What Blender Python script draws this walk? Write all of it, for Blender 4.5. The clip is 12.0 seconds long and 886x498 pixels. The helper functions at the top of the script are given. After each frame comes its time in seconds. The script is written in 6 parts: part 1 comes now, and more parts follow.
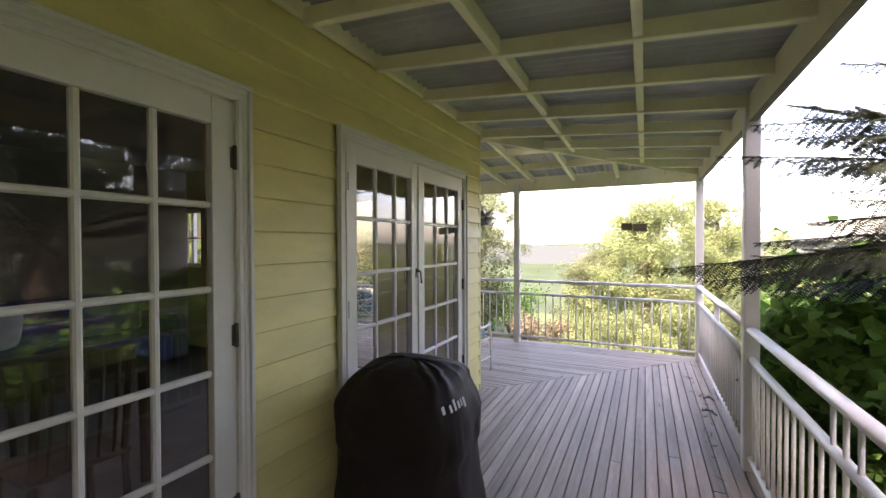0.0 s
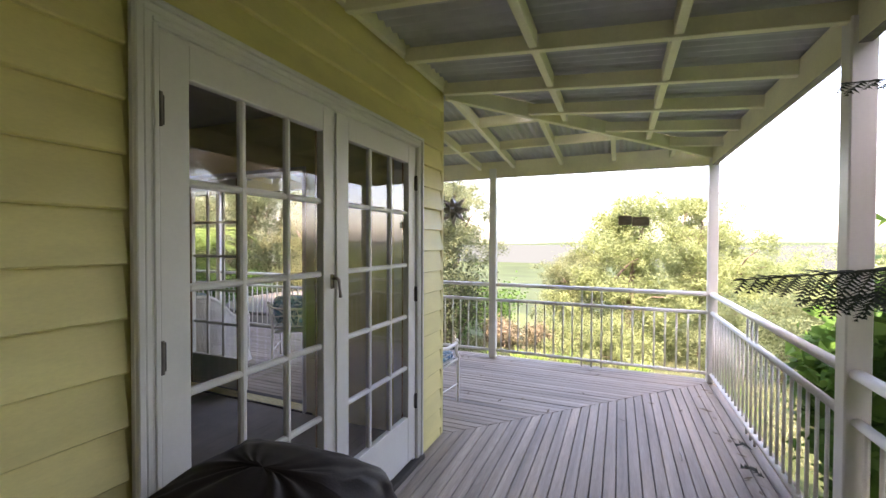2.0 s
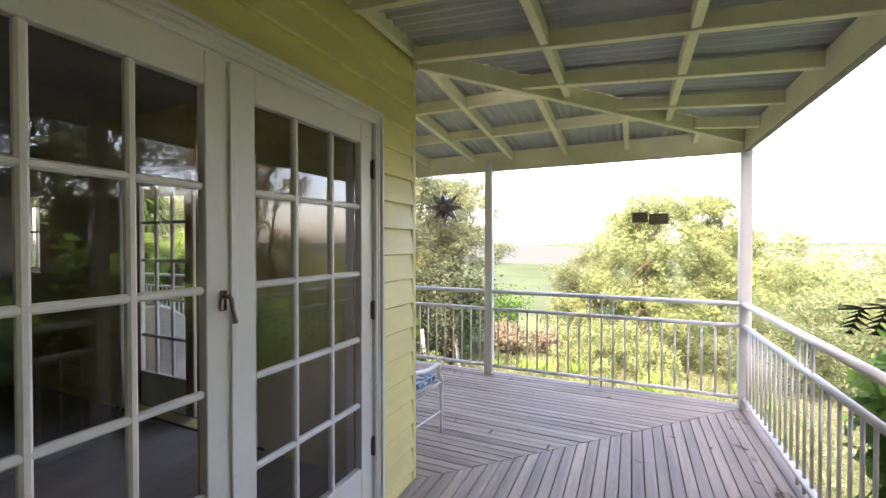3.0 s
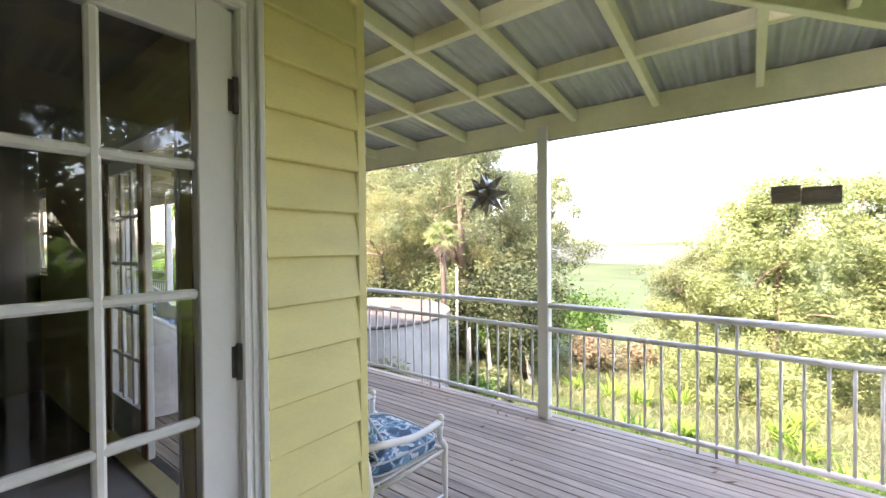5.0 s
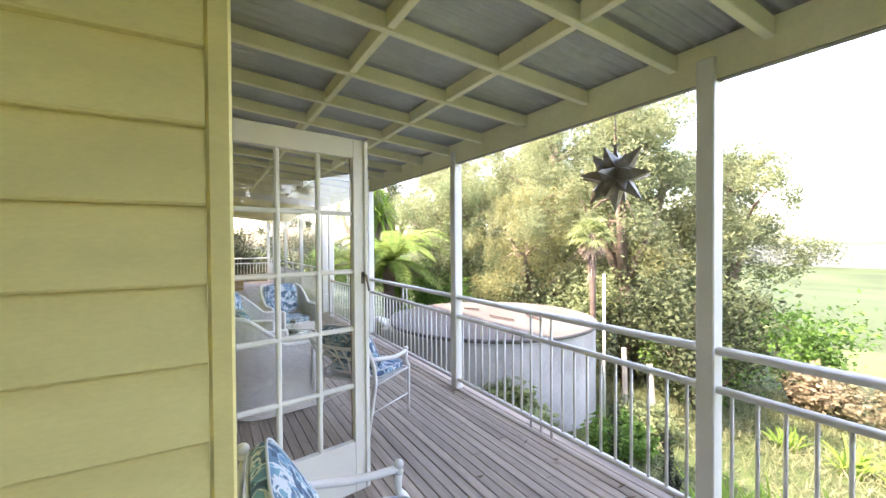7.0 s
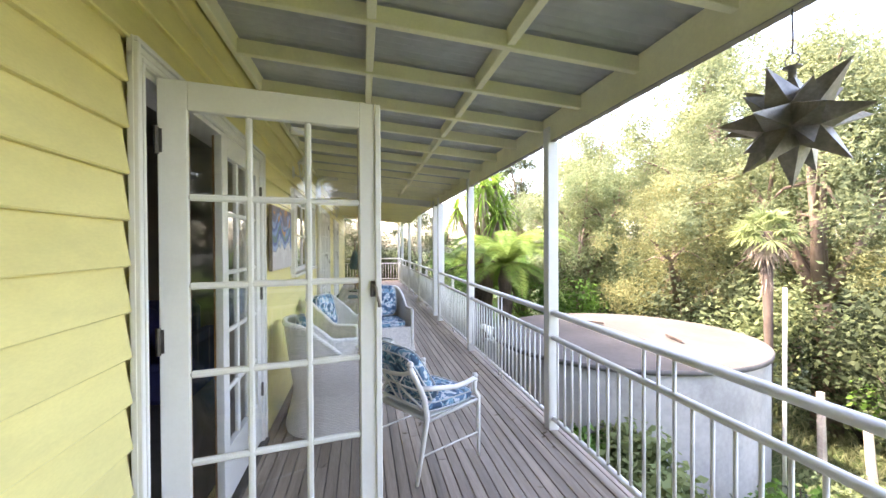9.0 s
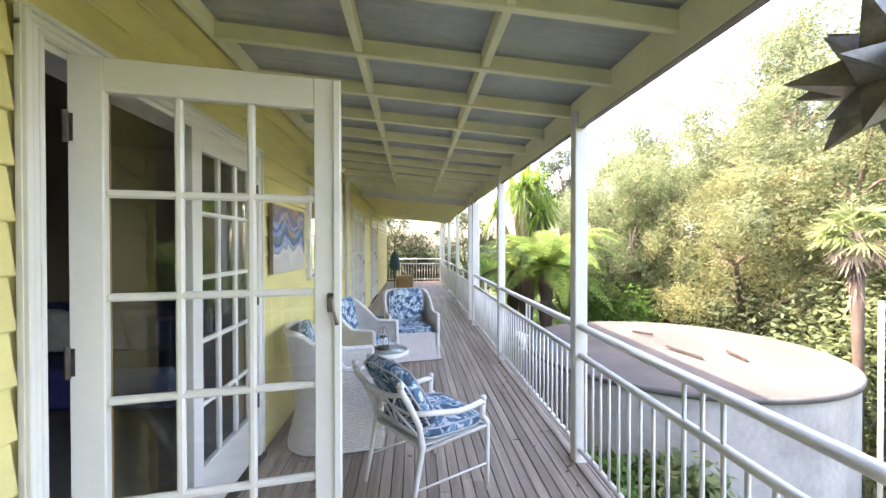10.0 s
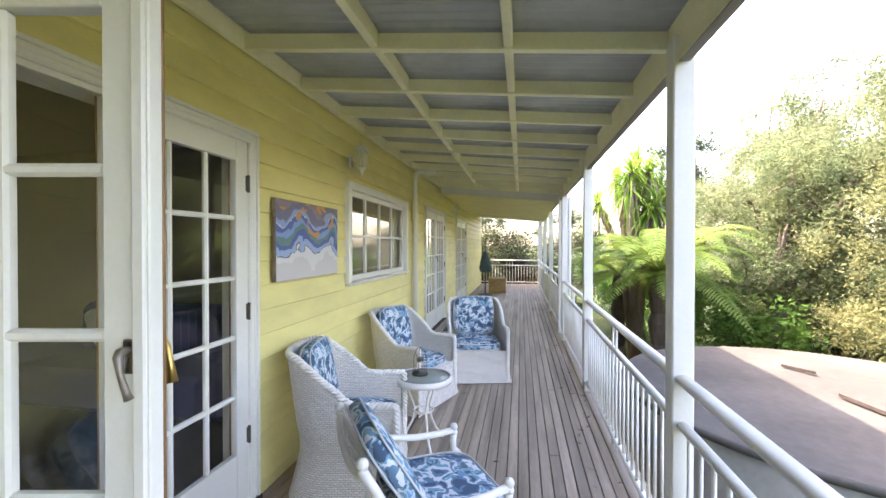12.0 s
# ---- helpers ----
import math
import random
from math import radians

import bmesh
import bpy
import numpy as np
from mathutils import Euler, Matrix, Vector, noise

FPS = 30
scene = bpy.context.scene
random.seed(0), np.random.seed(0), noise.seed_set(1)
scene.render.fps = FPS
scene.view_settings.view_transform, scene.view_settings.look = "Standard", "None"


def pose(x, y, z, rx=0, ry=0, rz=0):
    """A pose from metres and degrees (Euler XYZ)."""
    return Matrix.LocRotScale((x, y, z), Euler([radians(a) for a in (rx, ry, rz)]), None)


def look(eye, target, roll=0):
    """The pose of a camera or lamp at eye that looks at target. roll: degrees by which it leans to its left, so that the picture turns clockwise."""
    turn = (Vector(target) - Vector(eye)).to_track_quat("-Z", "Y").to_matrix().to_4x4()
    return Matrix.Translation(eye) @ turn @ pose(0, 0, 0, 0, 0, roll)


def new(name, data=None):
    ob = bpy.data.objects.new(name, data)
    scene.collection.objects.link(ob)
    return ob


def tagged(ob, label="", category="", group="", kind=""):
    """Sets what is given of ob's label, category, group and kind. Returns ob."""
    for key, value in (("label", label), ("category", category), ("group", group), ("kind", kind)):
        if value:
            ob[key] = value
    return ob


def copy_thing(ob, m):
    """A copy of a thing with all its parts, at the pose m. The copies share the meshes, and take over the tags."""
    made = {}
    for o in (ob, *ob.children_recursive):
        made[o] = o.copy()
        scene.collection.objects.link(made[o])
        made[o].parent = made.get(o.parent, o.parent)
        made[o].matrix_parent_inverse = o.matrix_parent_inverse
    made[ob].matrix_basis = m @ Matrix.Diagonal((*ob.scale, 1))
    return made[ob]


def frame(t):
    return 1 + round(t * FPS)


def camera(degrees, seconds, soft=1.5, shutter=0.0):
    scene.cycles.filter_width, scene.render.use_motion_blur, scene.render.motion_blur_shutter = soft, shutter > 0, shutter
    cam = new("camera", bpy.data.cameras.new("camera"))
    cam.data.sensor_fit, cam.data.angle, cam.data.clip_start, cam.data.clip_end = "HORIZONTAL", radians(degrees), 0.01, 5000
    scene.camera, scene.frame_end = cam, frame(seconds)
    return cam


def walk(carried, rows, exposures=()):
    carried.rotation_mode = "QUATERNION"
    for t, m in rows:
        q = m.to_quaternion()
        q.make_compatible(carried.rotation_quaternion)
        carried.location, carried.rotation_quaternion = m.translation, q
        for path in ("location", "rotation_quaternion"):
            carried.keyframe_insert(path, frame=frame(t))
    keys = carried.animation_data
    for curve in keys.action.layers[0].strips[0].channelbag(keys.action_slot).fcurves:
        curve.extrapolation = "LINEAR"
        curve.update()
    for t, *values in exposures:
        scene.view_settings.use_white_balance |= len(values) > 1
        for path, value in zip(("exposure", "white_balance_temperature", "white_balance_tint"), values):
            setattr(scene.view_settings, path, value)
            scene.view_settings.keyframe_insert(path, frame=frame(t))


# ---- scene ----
cam = camera(94.3, 12.0)
PATH = [
    (0, (-0.011, 0.955, 1.524), (-0.893, 2.749, 1.498), -0.2),
    (0.5, (-0.102, 1.189, 1.503), (-0.963, 2.994, 1.475), 0.0),
    (1, (-0.183, 1.44, 1.495), (-1.009, 3.261, 1.468), 0.1),
    (1.5, (-0.223, 1.722, 1.491), (-1.03, 3.552, 1.459), 0.2),
    (2, (-0.297, 2.042, 1.494), (-1.084, 3.88, 1.46), 0.2),
    (2.5, (-0.302, 2.344, 1.509), (-1.068, 4.191, 1.474), 0.1),
    (3, (-0.308, 2.689, 1.496), (-1.143, 4.506, 1.469), -0.0),
    (5, (-0.4, 3.931, 1.469), (-1.602, 5.53, 1.444), -0.5),
    (5.5, (-0.442, 4.195, 1.479), (-1.767, 5.692, 1.451), -0.5),
    (6, (-0.499, 4.452, 1.471), (-1.969, 5.808, 1.447), -0.5),
    (6.5, (-0.567, 4.675, 1.474), (-2.161, 5.883, 1.456), -0.25),
    (7, (-0.647, 4.945, 1.506), (-2.377, 5.95, 1.477), -0.4),
    (7.5, (-0.747, 5.161, 1.503), (-2.571, 5.983, 1.475), -0.5),
    (9.5, (-1.318, 5.886, 1.493), (-3.301, 6.145, 1.476), -0.2),
    (10, (-1.47, 6.054, 1.512), (-3.465, 6.199, 1.494), -0.1),
    (10.5, (-1.622, 6.204, 1.531), (-3.621, 6.241, 1.511), -0.1),
    (11, (-1.829, 6.317, 1.522), (-3.828, 6.24, 1.506), -0.0),
    (11.5, (-2.044, 6.417, 1.523), (-4.035, 6.224, 1.508), 0.1),
    (12, (-2.298, 6.524, 1.527), (-4.263, 6.151, 1.51), -0.0),
]
walk(cam, [(t, look(eye, target, roll)) for t, eye, target, roll in PATH],
     [(0, 3.66, 7700, 33), (1, 3.66, 7700, 32), (2.5, 3.73, 7750, 30), (5.5, 3.96, 7750, 25), (7.5, 3.96, 7700, 24), (9.5, 4.0, 7700, 23.5), (12, 3.92, 7850, 23)])

# ---- world, sun and exposure ----
world = bpy.data.worlds.new("world")
scene.world = world
world.use_nodes = True
wn = world.node_tree
sky = wn.nodes.new("ShaderNodeTexSky")
sky.sky_type = "NISHITA"
sky.sun_disc = False
SUN_TO = Vector((-0.13, -0.57, 0.78)).normalized()
sky.sun_elevation = math.asin(SUN_TO.z)
sky.sun_rotation = math.atan2(SUN_TO.x, SUN_TO.y)
sky.air_density, sky.dust_density, sky.ozone_density = 1.0, 2.5, 1.0
wn.links.new(sky.outputs[0], wn.nodes["Background"].inputs["Color"])
wn.nodes["Background"].inputs["Strength"].default_value = 0.15
sun_data = bpy.data.lights.new("sun", "SUN")
sun_data.energy, sun_data.angle, sun_data.color = 1.7, radians(0.6), (1.0, 0.95, 0.86)
sun = new("sun", sun_data)
sun.matrix_world = look((0, 0, 30), Vector((0, 0, 30)) - SUN_TO)


# ---- mesh helpers ----
class Mesh:
    """Collects vertices and faces for one mesh."""

    def __init__(self):
        self.v, self.f, self.uv = [], [], []

    def add(self, vs, fs, m=None, uv=None):
        k = len(self.v)
        self.v += [tuple(m @ Vector(p)) for p in vs] if m else [tuple(p) for p in vs]
        self.f += [tuple(i + k for i in q) for q in fs]
        self.uv += uv if uv else [(0.0, 0.0)] * len(vs)
        return self

    def box(self, a, b, c=0.004, m=None):
        """A box between two corners with its edges chamfered by c."""
        lo = [min(p, q) for p, q in zip(a, b)]
        hi = [max(p, q) for p, q in zip(a, b)]
        c = min(c, *(0.45 * (h - l) for l, h in zip(lo, hi)))
        vs, idx = [], {}
        for sx in (0, 1):
            for sy in (0, 1):
                for sz in (0, 1):
                    s = (sx, sy, sz)
                    p = [hi[i] if s[i] else lo[i] for i in range(3)]
                    q = [(hi[i] - c) if s[i] else (lo[i] + c) for i in range(3)]
                    for ax in range(3):
                        r = list(q)
                        r[ax] = p[ax]
                        idx[s, ax] = len(vs)
                        vs.append(r)
        fs = []
        for ax in range(3):
            u, w = (ax + 1) % 3, (ax + 2) % 3
            for side in (0, 1):
                ring = []
                for du, dw in ((0, 0), (1, 0), (1, 1), (0, 1)):
                    s = [0, 0, 0]
                    s[ax], s[u], s[w] = side, du, dw
                    ring.append(idx[tuple(s), ax])
                fs.append(ring if side else ring[::-1])
            for du in (0, 1):
                for dw in (0, 1):
                    s0, s1 = [0, 0, 0], [0, 0, 0]
                    s0[u] = s1[u] = du
                    s0[w] = s1[w] = dw
                    s1[ax] = 1
                    s0, s1 = tuple(s0), tuple(s1)
                    q = [idx[s0, u], idx[s1, u], idx[s1, w], idx[s0, w]]
                    fs.append(q if du == dw else q[::-1])
        for s in ((0, 0, 0), (0, 1, 1), (1, 0, 1), (1, 1, 0)):
            fs.append([idx[s, 2], idx[s, 1], idx[s, 0]])
        for s in ((1, 1, 1), (1, 0, 0), (0, 1, 0), (0, 0, 1)):
            fs.append([idx[s, 0], idx[s, 1], idx[s, 2]])
        return self.add(vs, fs, m)

    def tube(self, pts, r, n=8, m=None, flat=1.0, closed=False):
        """A tube along points; r is one radius or one for each point."""
        pts = [Vector(p) for p in pts]
        k = len(pts)
        rs = r if isinstance(r, (list, tuple)) else [r] * k
        vs, fs = [], []
        side = None
        for i, p in enumerate(pts):
            if closed:
                d = pts[(i + 1) % k] - pts[i - 1]
            else:
                d = pts[min(i + 1, k - 1)] - pts[max(i - 1, 0)]
            d.normalize()
            if side is None:
                side = d.cross(Vector((0, 0, 1)) if abs(d.z) < 0.9 else Vector((1, 0, 0))).normalized()
            side = (side - d * side.dot(d)).normalized()
            up = side.cross(d)
            for j in range(n):
                a = 2 * math.pi * j / n
                vs.append(p + side * (rs[i] * math.cos(a)) + up * (rs[i] * flat * math.sin(a)))
        last = k if closed else k - 1
        for i in range(last):
            for j in range(n):
                a, b = i * n + j, i * n + (j + 1) % n
                c, d2 = ((i + 1) % k) * n + (j + 1) % n, ((i + 1) % k) * n + j
                fs.append((a, b, c, d2))
        if not closed:
            fs.append(tuple(range(n))[::-1])
            fs.append(tuple((k - 1) * n + j for j in range(n)))
        return self.add(vs, fs, m)

    def lathe(self, prof, n=24, m=None):
        """Turns (radius, z) pairs about the z axis."""
        vs, fs = [], []
        for r, z in prof:
            vs += [(max(r, 1e-4) * math.cos(2 * math.pi * j / n), max(r, 1e-4) * math.sin(2 * math.pi * j / n), z) for j in range(n)]
        for i in range(len(prof) - 1):
            for j in range(n):
                fs.append((i * n + j, i * n + (j + 1) % n, (i + 1) * n + (j + 1) % n, (i + 1) * n + j))
        return self.add(vs, fs, m)

    def grid(self, rows, m=None, uv=None):
        """A sheet through rows of points."""
        w = len(rows[0])
        vs = [p for row in rows for p in row]
        fs = [(i * w + j, i * w + j + 1, (i + 1) * w + j + 1, (i + 1) * w + j) for i in range(len(rows) - 1) for j in range(w - 1)]
        return self.add(vs, fs, m, uv)

    def blob(self, c, rad, seed=0, rough=0.15, n=10, m=None):
        """A lumpy closed form about c."""
        rnd = random.Random(seed)
        off = Vector((rnd.random() * 50, rnd.random() * 50, rnd.random() * 50))
        vs, fs = [], []
        for i in range(n + 1):
            th = math.pi * i / n
            for j in range(2 * n):
                ph = math.pi * j / n
                d = Vector((math.sin(th) * math.cos(ph), math.sin(th) * math.sin(ph), math.cos(th)))
                k = 1 + rough * noise.noise(d * 2 + off)
                vs.append(Vector(c) + Vector((d.x * rad[0], d.y * rad[1], d.z * rad[2])) * k)
        for i in range(n):
            for j in range(2 * n):
                fs.append((i * 2 * n + j, (i + 1) * 2 * n + j, (i + 1) * 2 * n + (j + 1) % (2 * n), i * 2 * n + (j + 1) % (2 * n)))
        return self.add(vs, fs, m)

    def done(self, name, mat, smooth=False):
        me = bpy.data.meshes.new(name)
        me.from_pydata(self.v, [], self.f)
        if any(u != (0.0, 0.0) for u in self.uv):
            lay = me.uv_layers.new(name="uv")
            loops = np.empty(len(me.loops), dtype=np.int32)
            me.loops.foreach_get("vertex_index", loops)
            lay.data.foreach_set("uv", np.array(self.uv, dtype=np.float32)[loops].ravel())
        me.materials.append(mat)
        if smooth:
            me.polygons.foreach_set("use_smooth", [True] * len(me.polygons))
        me.update()
        return me


def part(name, mesh, material, parent, label="", smooth=False):
    """One mesh object under a thing or a part. mesh: a Mesh, or mesh data to share."""
    data = mesh.done(name, material, smooth) if isinstance(mesh, Mesh) else mesh
    ob = new(name, data)
    ob.parent = parent
    return tagged(ob, label)


def single(name, mesh, material, label, category, group="", kind="", smooth=False):
    return tagged(new(name, mesh.done(name, material, smooth)), label, category, group, kind)


def thing(name, m, label, category, group="", kind=""):
    ob = new(name)
    ob.matrix_basis = m
    ob.empty_display_size = 0.1
    return tagged(ob, label, category, group, kind)


# ---- materials ----
def material(name, col, rough=0.6, metal=0.0, vary=0.12, scale=8.0, stretch=(1, 1, 1), fine=90.0, bump=0.15, dirt=None, dirt_amount=0.3,
             random_amount=0.0, coat=0.0, trans=0.0, dist=0.002):
    """A painted or natural surface: its colour drifts at a large and a fine scale, with a fine relief and, if given, patches of dirt."""
    mat = bpy.data.materials.new(name)
    mat.use_nodes = True
    nt = mat.node_tree
    bsdf = nt.nodes["Principled BSDF"]
    geo = nt.nodes.new("ShaderNodeNewGeometry")
    mp = nt.nodes.new("ShaderNodeMapping")
    mp.inputs["Scale"].default_value = stretch
    nt.links.new(geo.outputs["Position"], mp.inputs["Vector"])

    def tex(sc, detail):
        n = nt.nodes.new("ShaderNodeTexNoise")
        n.inputs["Scale"].default_value, n.inputs["Detail"].default_value = sc, detail
        nt.links.new(mp.outputs[0], n.inputs["Vector"])
        return n

    def mix(fac, a, b, kind="MIX"):
        n = nt.nodes.new("ShaderNodeMix")
        n.data_type, n.blend_type = "RGBA", kind
        for sock, val in ((n.inputs[0], fac), (n.inputs[6], a), (n.inputs[7], b)):
            if hasattr(val, "links"):
                nt.links.new(val, sock)
            elif isinstance(val, (int, float)):
                sock.default_value = val
            else:
                sock.default_value = (*val[:3], 1)
        return n.outputs[2]

    def ramp(src, lo, hi):
        n = nt.nodes.new("ShaderNodeMapRange")
        n.inputs[1].default_value, n.inputs[2].default_value = lo, hi
        nt.links.new(src, n.inputs[0])
        return n.outputs[0]

    big, small = tex(scale, 4), tex(fine, 6)
    dark = tuple(c * (1 - vary * 1.6) for c in col)
    lite = tuple(min(1, c * (1 + vary)) for c in col)
    c1 = mix(ramp(big.outputs[0], 0.3, 0.7), dark, lite)
    c2 = mix(ramp(small.outputs[0], 0.35, 0.65), tuple(1 - vary * 0.9 for _ in range(3)), (1, 1, 1))
    out = mix(1.0, c1, c2, "MULTIPLY")
    if dirt:
        n = tex(scale * 0.7, 8)
        n.inputs["Roughness"].default_value = 0.7
        f = nt.nodes.new("ShaderNodeMath")
        f.operation = "MULTIPLY"
        f.inputs[1].default_value = dirt_amount
        nt.links.new(ramp(n.outputs[0], 0.5, 0.72), f.inputs[0])
        out = mix(f.outputs[0], out, dirt)
    if random_amount:
        oi = nt.nodes.new("ShaderNodeObjectInfo")
        mr = nt.nodes.new("ShaderNodeMapRange")
        mr.inputs[3].default_value, mr.inputs[4].default_value = 1 - random_amount, 1 + random_amount * 0.6
        nt.links.new(oi.outputs["Random"], mr.inputs[0])
        hv = nt.nodes.new("ShaderNodeHueSaturation")
        nt.links.new(mr.outputs[0], hv.inputs["Value"])
        nt.links.new(out, hv.inputs["Color"])
        out = hv.outputs[0]
    nt.links.new(out, bsdf.inputs["Base Color"])
    rr = nt.nodes.new("ShaderNodeMapRange")
    rr.inputs[3].default_value, rr.inputs[4].default_value = max(0.03, rough - 0.1), min(1, rough + 0.1)
    nt.links.new(big.outputs[0], rr.inputs[0])
    nt.links.new(rr.outputs[0], bsdf.inputs["Roughness"])
    bsdf.inputs["Metallic"].default_value = metal
    bsdf.inputs["Coat Weight"].default_value = coat
    if bump:
        b = nt.nodes.new("ShaderNodeBump")
        b.inputs["Strength"].default_value, b.inputs["Distance"].default_value = bump, dist
        nt.links.new(small.outputs[0], b.inputs["Height"])
        nt.links.new(b.outputs[0], bsdf.inputs["Normal"])
    return mat


def leaf_material(name, a, b, back=0.5, rough=0.65):
    """Leaves: the tint varies from leaf to leaf, and some light comes through."""
    mat = bpy.data.materials.new(name)
    mat.use_nodes = True
    nt = mat.node_tree
    bsdf = nt.nodes["Principled BSDF"]
    geo = nt.nodes.new("ShaderNodeNewGeometry")
    big = nt.nodes.new("ShaderNodeTexNoise")
    big.inputs["Scale"].default_value, big.inputs["Detail"].default_value = 0.7, 3
    nt.links.new(geo.outputs["Position"], big.inputs["Vector"])
    add = nt.nodes.new("ShaderNodeMath")
    add.operation = "MULTIPLY_ADD"
    add.inputs[1].default_value, add.inputs[2].default_value = 0.5, -0.02
    nt.links.new(geo.outputs["Random Per Island"], add.inputs[0])
    s = nt.nodes.new("ShaderNodeMath")
    nt.links.new(add.outputs[0], s.inputs[0])
    mr = nt.nodes.new("ShaderNodeMapRange")
    mr.inputs[1].default_value, mr.inputs[2].default_value, mr.inputs[4].default_value = 0.35, 0.65, 0.5
    nt.links.new(big.outputs[0], mr.inputs[0])
    nt.links.new(mr.outputs[0], s.inputs[1])
    m = nt.nodes.new("ShaderNodeMix")
    m.data_type = "RGBA"
    m.inputs[6].default_value, m.inputs[7].default_value = (*a, 1), (*b, 1)
    nt.links.new(s.outputs[0], m.inputs[0])
    nt.links.new(m.outputs[2], bsdf.inputs["Base Color"])
    bsdf.inputs["Roughness"].default_value = rough
    bsdf.inputs["Specular IOR Level"].default_value = 0.15
    tr = nt.nodes.new("ShaderNodeBsdfTranslucent")
    nt.links.new(m.outputs[2], tr.inputs["Color"])
    mx = nt.nodes.new("ShaderNodeMixShader")
    mx.inputs[0].default_value = back
    nt.links.new(bsdf.outputs[0], mx.inputs[1])
    nt.links.new(tr.outputs[0], mx.inputs[2])
    nt.links.new(mx.outputs[0], nt.nodes["Material Output"].inputs["Surface"])
    return mat


def glass_material(name, tint=(1, 1, 1)):
    """A thin clear pane: mostly see-through, mirror-like at a slant."""
    mat = bpy.data.materials.new(name)
    mat.use_nodes = True
    nt = mat.node_tree
    nt.nodes.remove(nt.nodes["Principled BSDF"])
    t, g, mx, lw, pw, ma = (nt.nodes.new("ShaderNode" + k) for k in ("BsdfTransparent", "BsdfGlossy", "MixShader", "LayerWeight", "Math", "Math"))
    t.inputs["Color"].default_value = (*tint, 1)
    g.inputs["Roughness"].default_value = 0.0
    lw.inputs["Blend"].default_value = 0.5
    pw.operation, pw.inputs[1].default_value = "POWER", 4.0
    ma.operation, ma.inputs[1].default_value, ma.inputs[2].default_value = "MULTIPLY_ADD", 0.90, 0.10
    nt.links.new(lw.outputs["Facing"], pw.inputs[0])
    nt.links.new(pw.outputs[0], ma.inputs[0])
    nt.links.new(ma.outputs[0], mx.inputs[0])
    nt.links.new(t.outputs[0], mx.inputs[1])
    nt.links.new(g.outputs[0], mx.inputs[2])
    nt.links.new(mx.outputs[0], nt.nodes["Material Output"].inputs["Surface"])
    return mat


YELLOW = material("yellow_paint", (0.81, 0.71, 0.305), 0.5, vary=0.05, scale=2.5, stretch=(1, 1, 3), fine=60, bump=0.12, dirt=(0.5, 0.44, 0.2), dirt_amount=0.25, random_amount=0.05)
WHITE = material("white_paint", (0.765, 0.75, 0.70), 0.4, vary=0.03, scale=3, fine=70, bump=0.08, dirt=(0.55, 0.55, 0.5), dirt_amount=0.2)
CREAM = material("cream_paint", (0.86, 0.82, 0.57), 0.5, vary=0.05, scale=3, fine=60, bump=0.12, dirt=(0.5, 0.48, 0.34), dirt_amount=0.3, random_amount=0.04)
RAILW = material("rail_paint", (0.75, 0.735, 0.685), 0.35, vary=0.05, scale=4, fine=60, bump=0.1, dirt=(0.45, 0.45, 0.40), dirt_amount=0.35)
DECK_X = material("deck_timber_along", (0.385, 0.302, 0.235), 0.6, vary=0.27, scale=2.2, stretch=(0.35, 6, 6), fine=28, bump=0.5, dirt=(0.43, 0.375, 0.315), dirt_amount=0.5, random_amount=0.2)
DECK_Y = material("deck_timber_across", (0.385, 0.302, 0.235), 0.6, vary=0.27, scale=2.2, stretch=(6, 0.35, 6), fine=28, bump=0.5, dirt=(0.43, 0.375, 0.315), dirt_amount=0.5, random_amount=0.2)
TIN = material("galvanised_sheet", (0.52, 0.53, 0.52), 0.55, metal=0.15, vary=0.10, scale=2.5, fine=14, bump=0.05, dirt=(0.30, 0.28, 0.26), dirt_amount=0.35)
DARKWOOD = material("dark_timber", (0.10, 0.06, 0.04), 0.45, vary=0.25, scale=3, stretch=(4, 4, 0.6), fine=40, bump=0.2)
BEARER = material("bearer_timber", (0.05, 0.043, 0.036), 0.8, vary=0.2)
GLASS = glass_material("pane_glass")
HARDWARE = material("aged_metal", (0.12, 0.11, 0.10), 0.45, metal=0.8, vary=0.2, scale=20)
BRONZE = material("bronze_metal", (0.24, 0.205, 0.17), 0.45, metal=0.6, vary=0.15, scale=20)
BRASS = material("brass", (0.55, 0.38, 0.14), 0.35, metal=1.0, vary=0.1, scale=20)
CARPET = material("grey_carpet", (0.22, 0.20, 0.18), 0.95, vary=0.1, scale=4, fine=250, bump=0.6)
PLASTER = material("interior_wall_paint", (0.32, 0.28, 0.23), 0.7, vary=0.05, scale=2)
CONCRETE = material("weathered_concrete", (0.46, 0.45, 0.43), 0.85, vary=0.13, scale=1.6, fine=18, bump=0.3, dirt=(0.16, 0.15, 0.14), dirt_amount=0.6)
# tank top: colour set well below bare concrete so full sun stays grey
CONCTOP = material("sun_dimmed_concrete_top", (0.098, 0.092, 0.085), 0.9, vary=0.14, scale=1.3, fine=14, bump=0.4, dirt=(0.055, 0.052, 0.049), dirt_amount=0.6)
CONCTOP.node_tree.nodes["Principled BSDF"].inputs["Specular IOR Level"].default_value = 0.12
LIP = material("dark_concrete_lip", (0.13, 0.125, 0.12), 0.9, vary=0.2, scale=3, fine=25, bump=0.3)

# ---- the plan ----
WALL_X, WALL_Y = -1.56, 4.95      # faces of the two house walls that meet at the corner
POST_X, POST_Y = 0.625, 7.215      # centre lines of the two rows of posts
RAF_WALL, RAF_POST = 2.635, 2.43   # underside of the rafters at the wall and at the beam
WEST_END, SOUTH_END = -18.9, -3.6
BOARD = 0.1515


